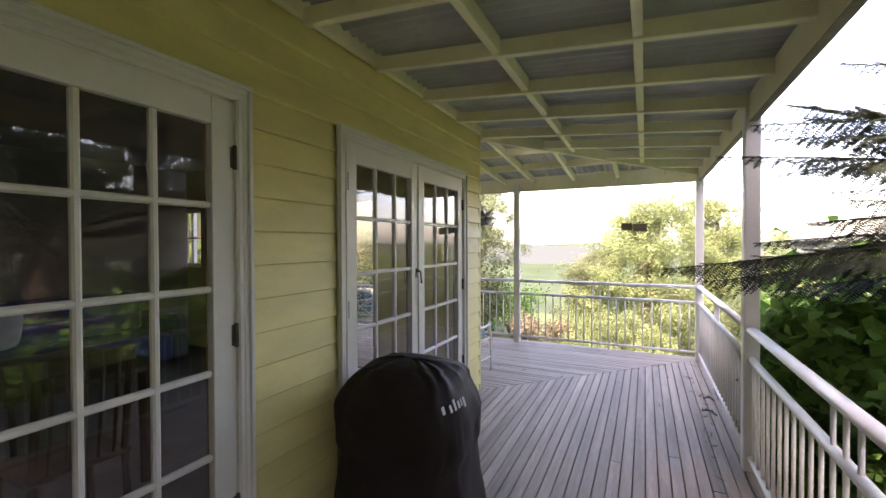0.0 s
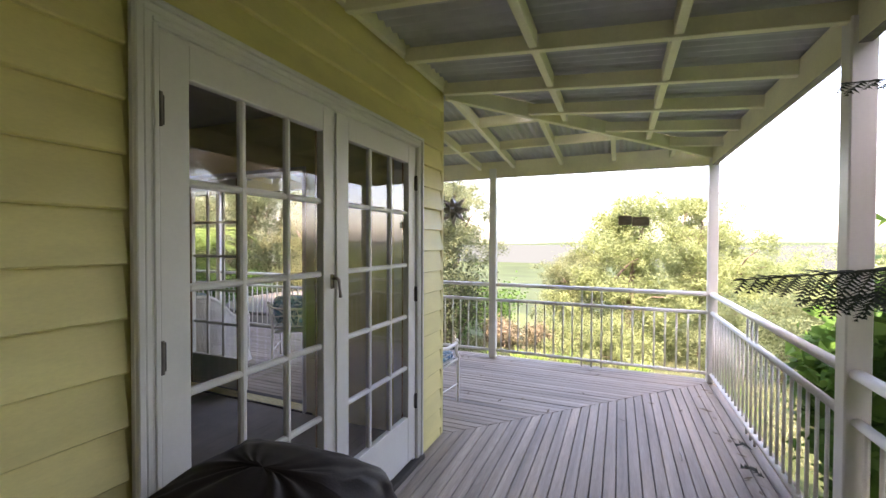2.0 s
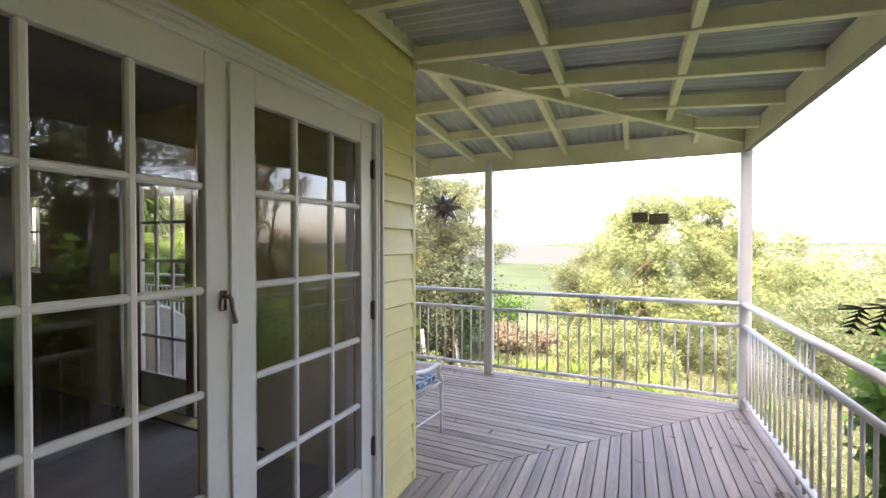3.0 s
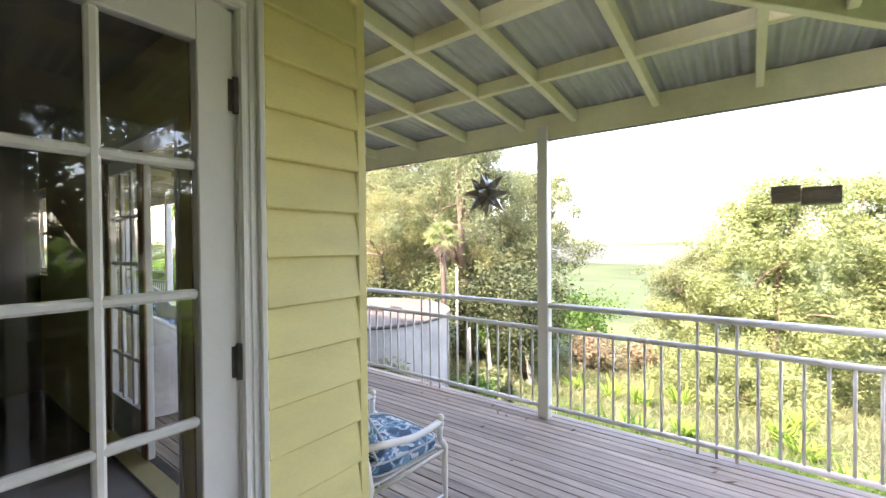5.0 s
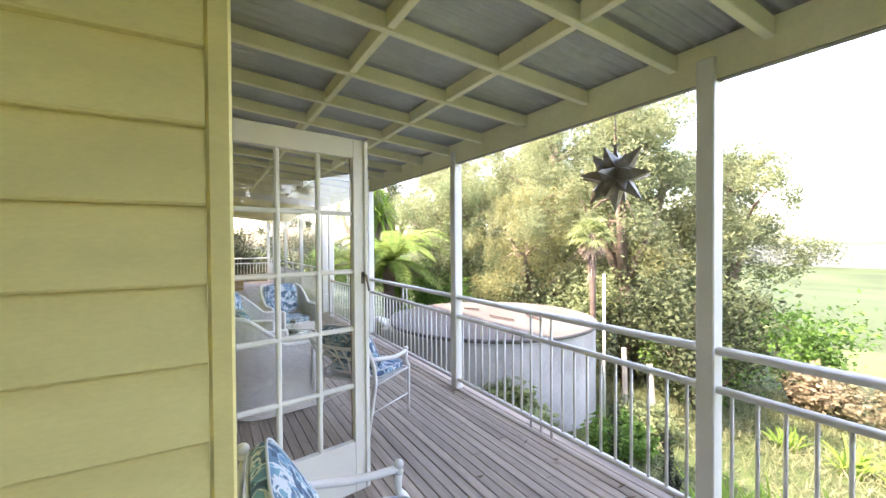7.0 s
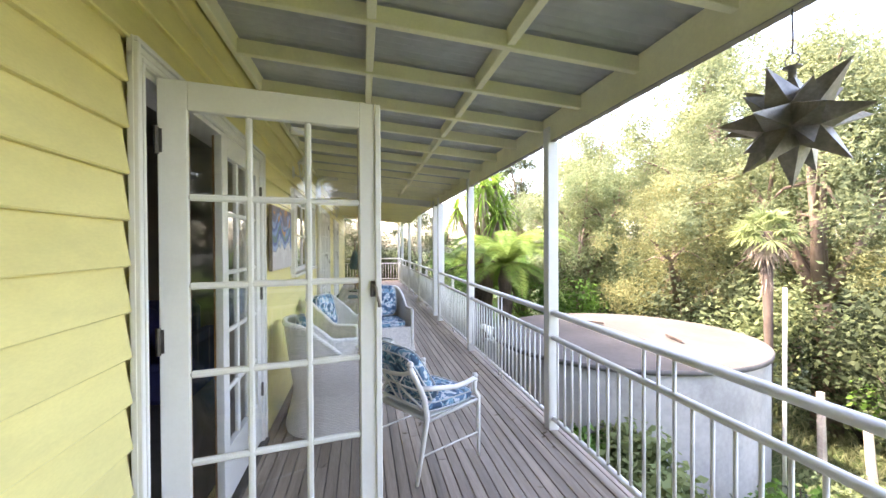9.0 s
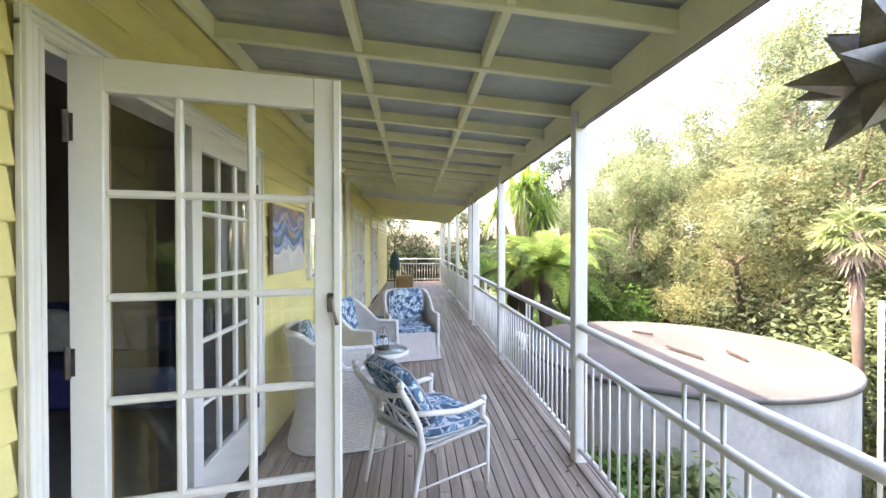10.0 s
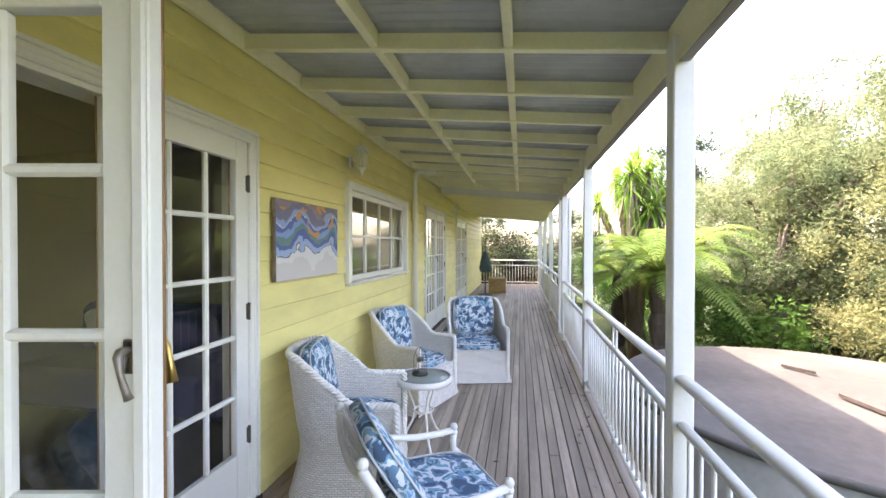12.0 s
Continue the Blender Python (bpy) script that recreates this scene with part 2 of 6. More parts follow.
def under_b(y):
    return RAF_WALL + (RAF_POST - RAF_WALL) * (y - WALL_Y) / (POST_Y - WALL_Y)


def under_a(x):
    return 2.605 + (2.415 - 2.605) * (x - WALL_X) / (POST_X - WALL_X)


# house wall cores with their openings, then boards on them
OPEN_A = [(0.44, 2.118, 0.03, 2.125), (2.828, 4.507, 0.03, 2.125)]
OPEN_B = [(-4.445, -2.768, 0.03, 2.125), (-7.72, -5.875, 1.19, 2.05), (-10.68, -9.0, 0.03, 2.125), (-14.0, -12.32, 0.03, 2.125)]


def spans(lo, hi, holes):
    cuts, at = [], lo
    for a, b in sorted(holes):
        if a > at:
            cuts.append((at, a))
        at = max(at, b)
    if at < hi:
        cuts.append((at, hi))
    return cuts


def core(lo, hi, opens, put):
    edges = sorted({0.0 - 0.15, 2.75} | {o[2] for o in opens} | {o[3] for o in opens})
    for z0, z1 in zip(edges, edges[1:]):
        holes = [(o[0], o[1]) for o in opens if o[2] < z1 - 1e-6 and o[3] > z0 + 1e-6]
        for a, b in spans(lo, hi, holes):
            put(a, b, z0, z1)


ma, mb = Mesh(), Mesh()
core(SOUTH_END, WALL_Y - 0.002, OPEN_A, lambda a, b, z0, z1: ma.box((WALL_X - 0.14, a, z0), (WALL_X - 0.02, b, z1), 0.0005))
core(WEST_END, WALL_X - 0.15, OPEN_B, lambda a, b, z0, z1: mb.box((a, WALL_Y - 0.14, z0), (b, WALL_Y - 0.02, z1), 0.0005))
wall_east = single("wall_east", ma, YELLOW, "yellow weatherboard house wall with two pairs of glazed doors", "wall", kind="structure")
wall_north = single("wall_north", mb, YELLOW, "long yellow weatherboard house wall along the verandah", "wall", kind="structure")

# unseen wall, added to block light from the south end
single("wall_south", Mesh().box((WALL_X, SOUTH_END - 0.15, -1.2), (POST_X + 1.6, SOUTH_END - 0.003, 2.95), 0.002), YELLOW, "plain yellow wall added out of view to keep southern light off the verandah", "wall", kind="structure")

board_cache = {}


def weatherboard(length):
    """A bevelled board along +x, its thick lower edge lapping the one below; it faces +y."""
    key = round(length, 3)
    if key not in board_cache:
        prof = [(0.0, -0.018), (0.030, -0.018), (0.034, -0.013), (0.008, BOARD), (0.0, BOARD)]
        n = max(2, int(length / 0.8) + 1)
        vs = [(length * i / (n - 1), y, z) for i in range(n) for y, z in prof]
        k = len(prof)
        fs = [(i * k + j, i * k + (j + 1) % k, (i + 1) * k + (j + 1) % k, (i + 1) * k + j) for i in range(n - 1) for j in range(k)]
        fs = [f[::-1] for f in fs]
        fs += [tuple(range(k)), tuple((n - 1) * k + j for j in range(k))[::-1]]
        board_cache[key] = Mesh().add(vs, fs).done("weatherboard", YELLOW)
    return board_cache[key]


def clad(wall, lo, hi, opens, trims, place):
    for row in range(18):
        z = -0.068 + row * BOARD
        if z + BOARD > 2.75:
            continue
        holes = [(o[0] - trims, o[1] + trims) for o in opens if o[2] - 0.06 < z + BOARD - 0.03 and o[3] + trims > z + 0.03]
        for a, b in spans(lo, hi, holes):
            if b - a > 0.02:
                ob = part("weatherboard", weatherboard(b - a), None, wall)
                ob.matrix_basis = place(a, b, z)


clad(wall_east, SOUTH_END, WALL_Y - 0.001, OPEN_A, 0.085, lambda a, b, z: pose(WALL_X - 0.02, b, z, 0, 0, -90))
clad(wall_north, WEST_END, WALL_X - 0.04, OPEN_B, 0.085, lambda a, b, z: pose(b, WALL_Y - 0.02, z, 0, 0, 0) @ Matrix.Diagonal((-1, 1, 1, 1)))
stop = Mesh().box((WALL_X - 0.04, WALL_Y, -0.05), (WALL_X + 0.004, WALL_Y + 0.046, 2.66), 0.006)
single("corner_board", stop, YELLOW, "yellow painted corner stop of the weatherboards", "trim", kind="structure")
# ledgers under the verandah rafters
single("ledger_east", Mesh().box((WALL_X + 0.006, SOUTH_END, RAF_WALL + 0.005), (WALL_X + 0.045, WALL_Y + 0.04, RAF_WALL + 0.11), 0.004), CREAM, "cream timber ledger along the wall", "trim", kind="structure")
single("ledger_north", Mesh().box((WEST_END, WALL_Y + 0.006, RAF_WALL + 0.005), (WALL_X + 0.004, WALL_Y + 0.045, RAF_WALL + 0.11), 0.004), CREAM, "cream timber ledger along the wall", "trim", kind="structure")

# unseen strips added where sun leaked in between wall and roof sheets
single("flashing_east", Mesh().box((WALL_X - 0.4, SOUTH_END, 2.77), (WALL_X + 0.10, WALL_Y + 0.10, 2.80), 0.002), CREAM, "unseen strip added over the wall top to close a light leak", "trim", kind="structure")
single("flashing_north", Mesh().box((WEST_END, WALL_Y - 0.4, 2.775), (WALL_X - 0.401, WALL_Y + 0.10, 2.805), 0.002), CREAM, "unseen strip added over the wall top to close a light leak", "trim", kind="structure")

# ---- glazed doors ----
LEAF_W, LEAF_H, LEAF_T = 0.832, 2.07, 0.04


DOORWOOD = material("varnished_door_timber", (0.30, 0.15, 0.06), 0.4, vary=0.2, scale=3, stretch=(6, 6, 0.5), fine=40, bump=0.2)


def door_leaf(parent, m, handle=True, flip=False):
    """A leaf of 15 panes; local x from the hinge to the meeting stile, z up, outside face at y = 0, inside at -LEAF_T."""
    fr = Mesh()
    st, top, bot = 0.095, 0.11, 0.30
    fr.box((0, -LEAF_T, 0), (st, 0, LEAF_H), 0.003)
    fr.box((LEAF_W - st, -LEAF_T, 0), (LEAF_W, 0, LEAF_H), 0.003)
    fr.box((st, -LEAF_T + 0.001, 0), (LEAF_W - st, -0.001, bot), 0.003)
    fr.box((st, -LEAF_T + 0.001, LEAF_H - top), (LEAF_W - st, -0.001, LEAF_H), 0.003)
    leaf = part("leaf", fr, WHITE, parent)
    leaf.matrix_basis = m
    w, h = LEAF_W - 2 * st, LEAF_H - top - bot
    bar = 0.026
    pw, ph = (w - 2 * bar) / 3, (h - 4 * bar) / 5
    vbar = Mesh().box((-bar / 2, -LEAF_T + 0.006, 0), (bar / 2, -0.005, h), 0.007).done("glazing_bar", WHITE)
    hbar = Mesh().box((0, -LEAF_T + 0.007, -bar / 2), (w, -0.006, bar / 2), 0.007).done("glazing_bar", WHITE)
    for i in (1, 2):
        part("glazing_bar", vbar, None, leaf).location = (st + i * (pw + bar) - bar / 2, 0, bot)
    for j in range(1, 5):
        part("glazing_bar", hbar, None, leaf).location = (st, 0, bot + j * (ph + bar) - bar / 2)
    pane = Mesh().add([(-0.004, 0, -0.004), (pw + 0.004, 0, -0.004), (pw + 0.004, 0, ph + 0.004), (-0.004, 0, ph + 0.004)], [(0, 1, 2, 3)]).done("pane", GLASS)
    for i in range(3):
        for j in range(5):
            p = part("pane", pane, None, leaf, "clear glass pane")
            p.location = (st + i * (pw + bar), -LEAF_T / 2, bot + j * (ph + bar))
            p.visible_shadow = False
    inner = Mesh().box((LEAF_W - st, -LEAF_T - 0.012, 0.002), (LEAF_W - 0.001, -LEAF_T - 0.0005, LEAF_H - 0.002), 0.003).box((0.002, -LEAF_T - 0.012, 0.002), (st, -LEAF_T - 0.0005, LEAF_H - 0.002), 0.003)
    part("inner_face", inner, DOORWOOD, leaf, "varnished brown timber on the inner side")
    for z in (0.33, 1.05, 1.79):
        hg = Mesh().tube([(-0.002, 0.006, z), (-0.002, 0.006, z + 0.1)], 0.009, 8).box((-0.003, -0.012, z + 0.006), (0.016, 0.0025, z + 0.094), 0.001)
        part("hinge", hg, HARDWARE, leaf, "dark aged steel hinge")
    if handle:
        x = LEAF_W - 0.038
        hd = Mesh().box((x - 0.013, 0.001, 1.225), (x + 0.013, 0.008, 1.295), 0.006)
        hd.tube([(x, 0.006, 1.275), (x, 0.032, 1.275), (x + 0.003, 0.040, 1.268), (x + 0.008, 0.040, 1.235), (x + 0.018, 0.038, 1.20), (x + 0.022, 0.036, 1.185)],
                [0.008, 0.008, 0.008, 0.006, 0.007, 0.009], 8)
        part("handle", hd, BRONZE, leaf, "dull bronze lever handle", True)
        h2 = Mesh().box((x - 0.016, -LEAF_T - 0.02, 1.20), (x + 0.016, -LEAF_T - 0.0125, 1.31), 0.003)
        h2.tube([(x, -LEAF_T - 0.018, 1.27), (x, -LEAF_T - 0.055, 1.27), (x + 0.004, -LEAF_T - 0.06, 1.255), (x + 0.012, -LEAF_T - 0.06, 1.215), (x + 0.02, -LEAF_T - 0.056, 1.175)], [0.009, 0.009, 0.008, 0.008, 0.012], 8)
        part("inner_handle", h2, BRASS, leaf, "brass inner lever", True)
    return leaf


def door_set(name, m, width, left_turn, right_turn, label):
    """A pair of leaves in a moulded frame. Local x along the wall from 0 to width, y out of the wall, z up."""
    d = thing(name, m, label, "door", "french doors", "structure")
    H, A = 2.125, 0.073
    for side, x0, sgn in (("left", 0.0, -1), ("right", width, 1)):
        jm = Mesh().box((x0 - sgn * 0.022, -0.15, 0.0), (x0 + sgn * 0.012, 0.004, H), 0.002)
        part("jamb", jm, WHITE, d)
        ar = Mesh()
        for a, b, t in ((0.0, A, 0.022), (0.004, 0.020, 0.028), (0.028, 0.044, 0.026), (0.052, 0.071, 0.036)):
            ar.box((x0 + sgn * a, 0.0, 0.0), (x0 + sgn * b, t, H + a if a else H + 0.02), 0.003)
        part("architrave", ar, WHITE, d, "white moulded architrave")
    hd = Mesh().box((-0.012, -0.15, H - 0.022), (width + 0.012, 0.004, H + 0.01), 0.002)
    part("head_jamb", hd, WHITE, d)
    ar = Mesh()
    for a, b, t in ((0.0, A, 0.0225), (0.004, 0.020, 0.0285), (0.028, 0.044, 0.0265), (0.052, 0.071, 0.0365)):
        ar.box((-b, 0.0, H + a), (width + b, t, H + b), 0.003)
    part("architrave", ar, WHITE, d, "white moulded architrave over the head")
    sl = Mesh().box((-0.08, -0.15, -0.01), (width + 0.08, 0.045, 0.03), 0.006)
    part("sill", sl, BEARER, d, "dark weathered timber door sill")
    door_leaf(d, pose(0.006, 0.008, 0.045) if not left_turn else pose(0.071, 0.026, 0.045, 0, 0, left_turn))
    r = pose(width - 0.006, 0.008, 0.045, 0, 0, -right_turn) @ Matrix.Diagonal((-1, 1, 1, 1))
    door_leaf(d, r, handle=False)
    bead = Mesh().box((width / 2 - 0.014, 0.0085, 0.05), (width / 2 + 0.014, 0.018, 2.11), 0.004)
    if not left_turn and not right_turn:
        part("astragal", bead, WHITE, d)
    else:
        leaf = [ob for ob in d.children if ob.name.startswith("leaf")][0]
        part("astragal", Mesh().box((LEAF_W - 0.030, 0.0005, 0.01), (LEAF_W - 0.003, 0.012, LEAF_H - 0.004), 0.004), WHITE, leaf)
    return d


# wall_east faces +x: local x runs to -y
for name, o in (("door_1", OPEN_A[0]), ("door_2", OPEN_A[1])):
    door_set(name, pose(WALL_X, o[0], 0, 0, 0, 90) @ Matrix.Diagonal((1, -1, 1, 1)), o[1] - o[0], 0, 0, "white glazed double doors, closed, fifteen panes in each leaf")
# wall_north faces +y: local x runs to +x
d3 = OPEN_B[0]
door_set("door_3", pose(d3[1], WALL_Y, 0) @ Matrix.Diagonal((-1, 1, 1, 1)), d3[1] - d3[0], 79, 0, "white glazed double doors with one leaf standing open")
for name, o in (("door_4", OPEN_B[2]), ("door_5", OPEN_B[3])):
    door_set(name, pose(o[1], WALL_Y, 0) @ Matrix.Diagonal((-1, 1, 1, 1)), o[1] - o[0], 0, 0, "white glazed double doors, closed, further along the verandah")

# ---- deck ----
floor_parent = single("floor", Mesh().box((WEST_END, WALL_Y - 0.1, -0.16), (WALL_X, POST_Y + 0.08, -0.03), 0.002).box((WALL_X, SOUTH_END, -0.16), (POST_X + 0.08, POST_Y + 0.08, -0.03), 0.002),
                      BEARER, "grey weathered timber verandah deck, mitred at the corner", "deck", kind="structure")
BW, GAP = 0.068, 0.006
rnd = random.Random(4)
y = WALL_Y + 0.004
while y < POST_Y + 0.10:
    y1 = y + BW
    t0, t1 = (y - WALL_Y), (y1 - WALL_Y)
    slope = (POST_X + 0.1 - WALL_X) / (POST_Y + 0.1 - WALL_Y)
    x_lo, x_hi = WALL_X + t0 * slope - 0.004, WALL_X + t1 * slope - 0.004
    cuts = [x_lo]
    at = x_lo - rnd.uniform(1.8, 5.0)
    while at > WEST_END + 1.5:
        cuts.append(at)
        at -= rnd.choice((3.6, 4.2, 4.8, 5.4))
    cuts.append(WEST_END)
    for i, (b, a) in enumerate(zip(cuts, cuts[1:])):
        dz = rnd.uniform(-0.0015, 0.0015)
        ms = Mesh()
        if i == 0:
            z0, z1, c = -0.022, 0.0, 0.003
            vs = [(a + .002, y, z0), (x_lo, y, z0), (x_hi, y1, z0), (a + .002, y1, z0), (a + .002, y, z1 - c), (x_lo, y, z1 - c), (x_hi, y1, z1 - c), (a + .002, y1, z1 - c),
                  (a + .002, y + c, z1), (x_lo, y + c, z1), (x_hi, y1 - c, z1), (a + .002, y1 - c, z1)]
            fs = [(0, 3, 2, 1), (0, 1, 5, 4), (1, 2, 6, 5), (2, 3, 7, 6), (3, 0, 4, 7), (4, 5, 9, 8), (5, 6, 10, 9), (6, 7, 11, 10), (7, 4, 8, 11), (8, 9, 10, 11)]
            ms.add(vs, fs)
        else:
            ms.box((a + 0.002, y, -0.022), (b - 0.001, y1, 0.0), 0.003)
        part("deck_board", ms, DECK_X, floor_parent).location.z = dz
    y = y1 + GAP
x = WALL_X + 0.004
while x < POST_X + 0.10:
    x1 = x + BW
    slope = (POST_Y + 0.1 - WALL_Y) / (POST_X + 0.1 - WALL_X)
    y_lo, y_hi = WALL_Y + (x - WALL_X) * slope - 0.004, WALL_Y + (x1 - WALL_X) * slope - 0.004
    cuts = [y_lo, y_lo - rnd.uniform(2.2, 5.5), SOUTH_END]
    for i, (b, a) in enumerate(zip(cuts, cuts[1:])):
        dz = rnd.uniform(-0.0015, 0.0015)
        ms = Mesh()
        if i == 0:
            z0, z1, c = -0.022, 0.0, 0.003
            vs = [(x, a + .002, z0), (x1, a + .002, z0), (x1, y_hi, z0), (x, y_lo, z0), (x, a + .002, z1 - c), (x1, a + .002, z1 - c), (x1, y_hi, z1 - c), (x, y_lo, z1 - c),
                  (x + c, a + .002, z1), (x1 - c, a + .002, z1), (x1 - c, y_hi, z1), (x + c, y_lo, z1)]
            fs = [(0, 3, 2, 1), (0, 1, 5, 4), (1, 2, 6, 5), (2, 3, 7, 6), (3, 0, 4, 7), (4, 5, 9, 8), (5, 6, 10, 9), (6, 7, 11, 10), (7, 4, 8, 11), (8, 9, 10, 11)]
            ms.add(vs, fs)
        else:
            ms.box((x, a + 0.002, -0.022), (x1, b - 0.001, 0.0), 0.003)
        part("deck_board", ms, DECK_Y, floor_parent).location.z = dz
    x = x1 + GAP

# ---- posts, beams, rafters, roof ----
POSTS_B = [-1.80, -4.28, -6.84, -9.20, -9.78, -12.2, -14.7, -17.2, WEST_END + 0.1]
POSTS_A = [4.33, 1.40, -1.55]
single_posts = [(POST_X, POST_Y)] + [(x, POST_Y) for x in POSTS_B] + [(POST_X, y) for y in POSTS_A]
post_mesh = Mesh().box((-0.045, -0.045, -0.7), (0.045, 0.045, 2.44), 0.006).done("post", WHITE)
for x, y in single_posts:
    ob = tagged(new("post", post_mesh), "white painted square timber verandah post", "post", "verandah posts", "structure")
    ob.location = (x, y, 0)
single("beam_north", Mesh().box((WEST_END, POST_Y - 0.022, 2.325), (POST_X + 0.046, POST_Y + 0.022, 2.53), 0.004), CREAM, "cream painted timber beam over the posts", "beam", kind="structure")
single("beam_east", Mesh().box((POST_X - 0.022, SOUTH_END, 2.325), (POST_X + 0.022, POST_Y - 0.024, 2.51), 0.004), CREAM, "cream painted timber beam over the posts", "beam", kind="structure")
single("gutter_north", Mesh().box((WEST_END, POST_Y + 0.045, 2.455), (POST_X + 0.14, POST_Y + 0.125, 2.54), 0.015), CREAM, "cream metal gutter along the roof edge", "gutter", kind="structure")
single("gutter_east", Mesh().box((POST_X + 0.045, SOUTH_END, 2.445), (POST_X + 0.125, POST_Y + 0.043, 2.53), 0.015), CREAM, "cream metal gutter along the roof edge", "gutter", kind="structure")
BEAM_UNDER = material("dark_grey_beam_timber", (0.30, 0.27, 0.26), 0.8, vary=0.15, scale=5, stretch=(0.5, 3, 3), fine=40, bump=0.3)
single("beam_underside_north", Mesh().box((WEST_END, POST_Y - 0.0225, 2.319), (POST_X + 0.046, POST_Y + 0.0225, 2.324), 0.001), BEAM_UNDER, "dark grey underside of the verandah beam", "trim", kind="structure")
single("beam_underside_east", Mesh().box((POST_X - 0.0225, SOUTH_END, 2.319), (POST_X + 0.0225, POST_Y - 0.024, 2.324), 0.001), BEAM_UNDER, "dark grey underside of the verandah beam", "trim", kind="structure")

RH, RT = 0.085, 0.045
LINED_FROM, LINED_TO = -10.2, -14.2


def slant(p, q, h=RH, t=RT):
    """A rafter from p to q (undersides), h high and t thick."""
    p, q = Vector(p), Vector(q)
    d = q - p
    s = Vector((-d.y, d.x, 0)).normalized() * (t / 2)
    c = 0.004
    vs = []
    n = s.normalized()
    for v in (p, q):
        for a, z in ((t / 2 - c, 0), (-(t / 2 - c), 0), (-t / 2, c), (-t / 2, h), (t / 2, h), (t / 2, c)):
            vs.append(v + n * a + Vector((0, 0, z)))
    fs = [(j, (j + 1) % 6, 6 + (j + 1) % 6, 6 + j) for j in range(6)] + [(5, 4, 3, 2, 1, 0), (6, 7, 8, 9, 10, 11)]
    return Mesh().add(vs, fs)


def rafter(p, q, name="rafter", h=RH):
    return single(name, slant(p, q, h), CREAM, "cream painted timber roof rafter" if name == "rafter" else "cream painted timber batten between rafters", "rafter" if name == "rafter" else "batten",
                  "verandah " + name + "s", "structure")


raf_b = [-1.53, -1.98] + [-2.575 - 0.605 * i for i in range(13)] + [LINED_TO - 0.1 - 0.6 * i for i in range(8)]
wall_in, post_in = WALL_Y + 0.04, POST_Y - 0.022
for x in raf_b:
    if x > WEST_END + 0.1:
        rafter((x, wall_in, under_b(wall_in)), (x, post_in, under_b(post_in)))
raf_a = [4.92 - 0.605 * i for i in range(14)]
awall, apost = WALL_X + 0.04, POST_X - 0.022
for y in raf_a:
    rafter((awall, y, under_a(awall)), (apost, y, under_a(apost)))
# hip and jack rafters at the corner
slope_xy = (POST_X - WALL_X) / (POST_Y - WALL_Y)
hip = slant((WALL_X + 0.03, WALL_Y + 0.03, 2.585), (POST_X - 0.03, POST_Y - 0.03, 2.395), 0.12)
single("hip_rafter", hip, CREAM, "cream painted hip rafter at the verandah corner", "rafter", kind="structure")
for x in (-0.945, -0.36, 0.225):
    yy = WALL_Y + (x - WALL_X) / slope_xy + 0.03
    rafter((x, yy, under_b(yy)), (x, post_in, under_b(post_in)))
for y in (5.50, 6.10, 6.70):
    xx = WALL_X + (y - WALL_Y) * slope_xy + 0.03
    rafter((xx, y, under_a(xx)), (apost, y, under_a(apost)))
# battens between the rafters
allb = sorted([x for x in raf_b if x > LINED_FROM] + [-0.945, -0.36, 0.225], reverse=True)
for yb in (5.76, 6.46):
    lim = WALL_X + (yb - WALL_Y) * slope_xy - 0.03
    xs = [lim] + [x for x in allb if x < lim - 0.05]
    for a, b in zip(xs, xs[1:]):
        rafter((a - RT / 2 + 0.001, yb, under_b(yb) + 0.012), (b + RT / 2 - 0.001, yb, under_b(yb) + 0.012), "batten", RH + 0.002)
alla = sorted(raf_a + [5.50, 6.10, 6.70], reverse=True)
for xb in (-0.735, -0.045):
    lim = WALL_Y + (xb - WALL_X) / slope_xy - 0.03
    ys = [lim] + [y for y in alla if y < lim - 0.05]
    for a, b in zip(ys, ys[1:]):
        rafter((xb, a - RT / 2 + 0.001, under_a(xb) + 0.012), (xb, b + RT / 2 - 0.001, under_a(xb) + 0.012), "batten", RH + 0.002)
# corrugated sheets, ridges running down the slope
WAVE, DEEP = 0.076, 0.012
sh = Mesh()
x, rows = WEST_END - 0.2, []
while x < POST_X + 0.2:
    z = DEEP * math.cos(2 * math.pi * x / WAVE) + RH + 0.033
    y0 = WALL_Y + 0.0 if x < WALL_X else WALL_Y + (x - WALL_X) / slope_xy
    y1 = POST_Y + 0.10
    rows.append([(x, y0, under_b(y0) + z), (x, (y0 + y1) / 2, under_b((y0 + y1) / 2) + z), (x, y1, under_b(y1) + z)])
    x += WAVE / 8
sh.grid(rows)
single("roof_north", sh, TIN, "grey corrugated galvanised verandah roof sheeting", "roof", kind="structure", smooth=True)
sh = Mesh()
y, rows = SOUTH_END - 0.2, []
while y < POST_Y + 0.17:
    z = DEEP * math.cos(2 * math.pi * y / WAVE) + RH + 0.033
    x0 = WALL_X if y < WALL_Y else WALL_X + (y - WALL_Y) * slope_xy
    x1 = POST_X + 0.10
    rows.append([(x0, y, under_a(x0) + z), ((x0 + x1) / 2, y, under_a((x0 + x1) / 2) + z), (x1, y, under_a(x1) + z)])
    y += WAVE / 8
sh.grid(rows)
single("roof_east", sh, TIN, "grey corrugated galvanised verandah roof sheeting", "roof", kind="structure", smooth=True)
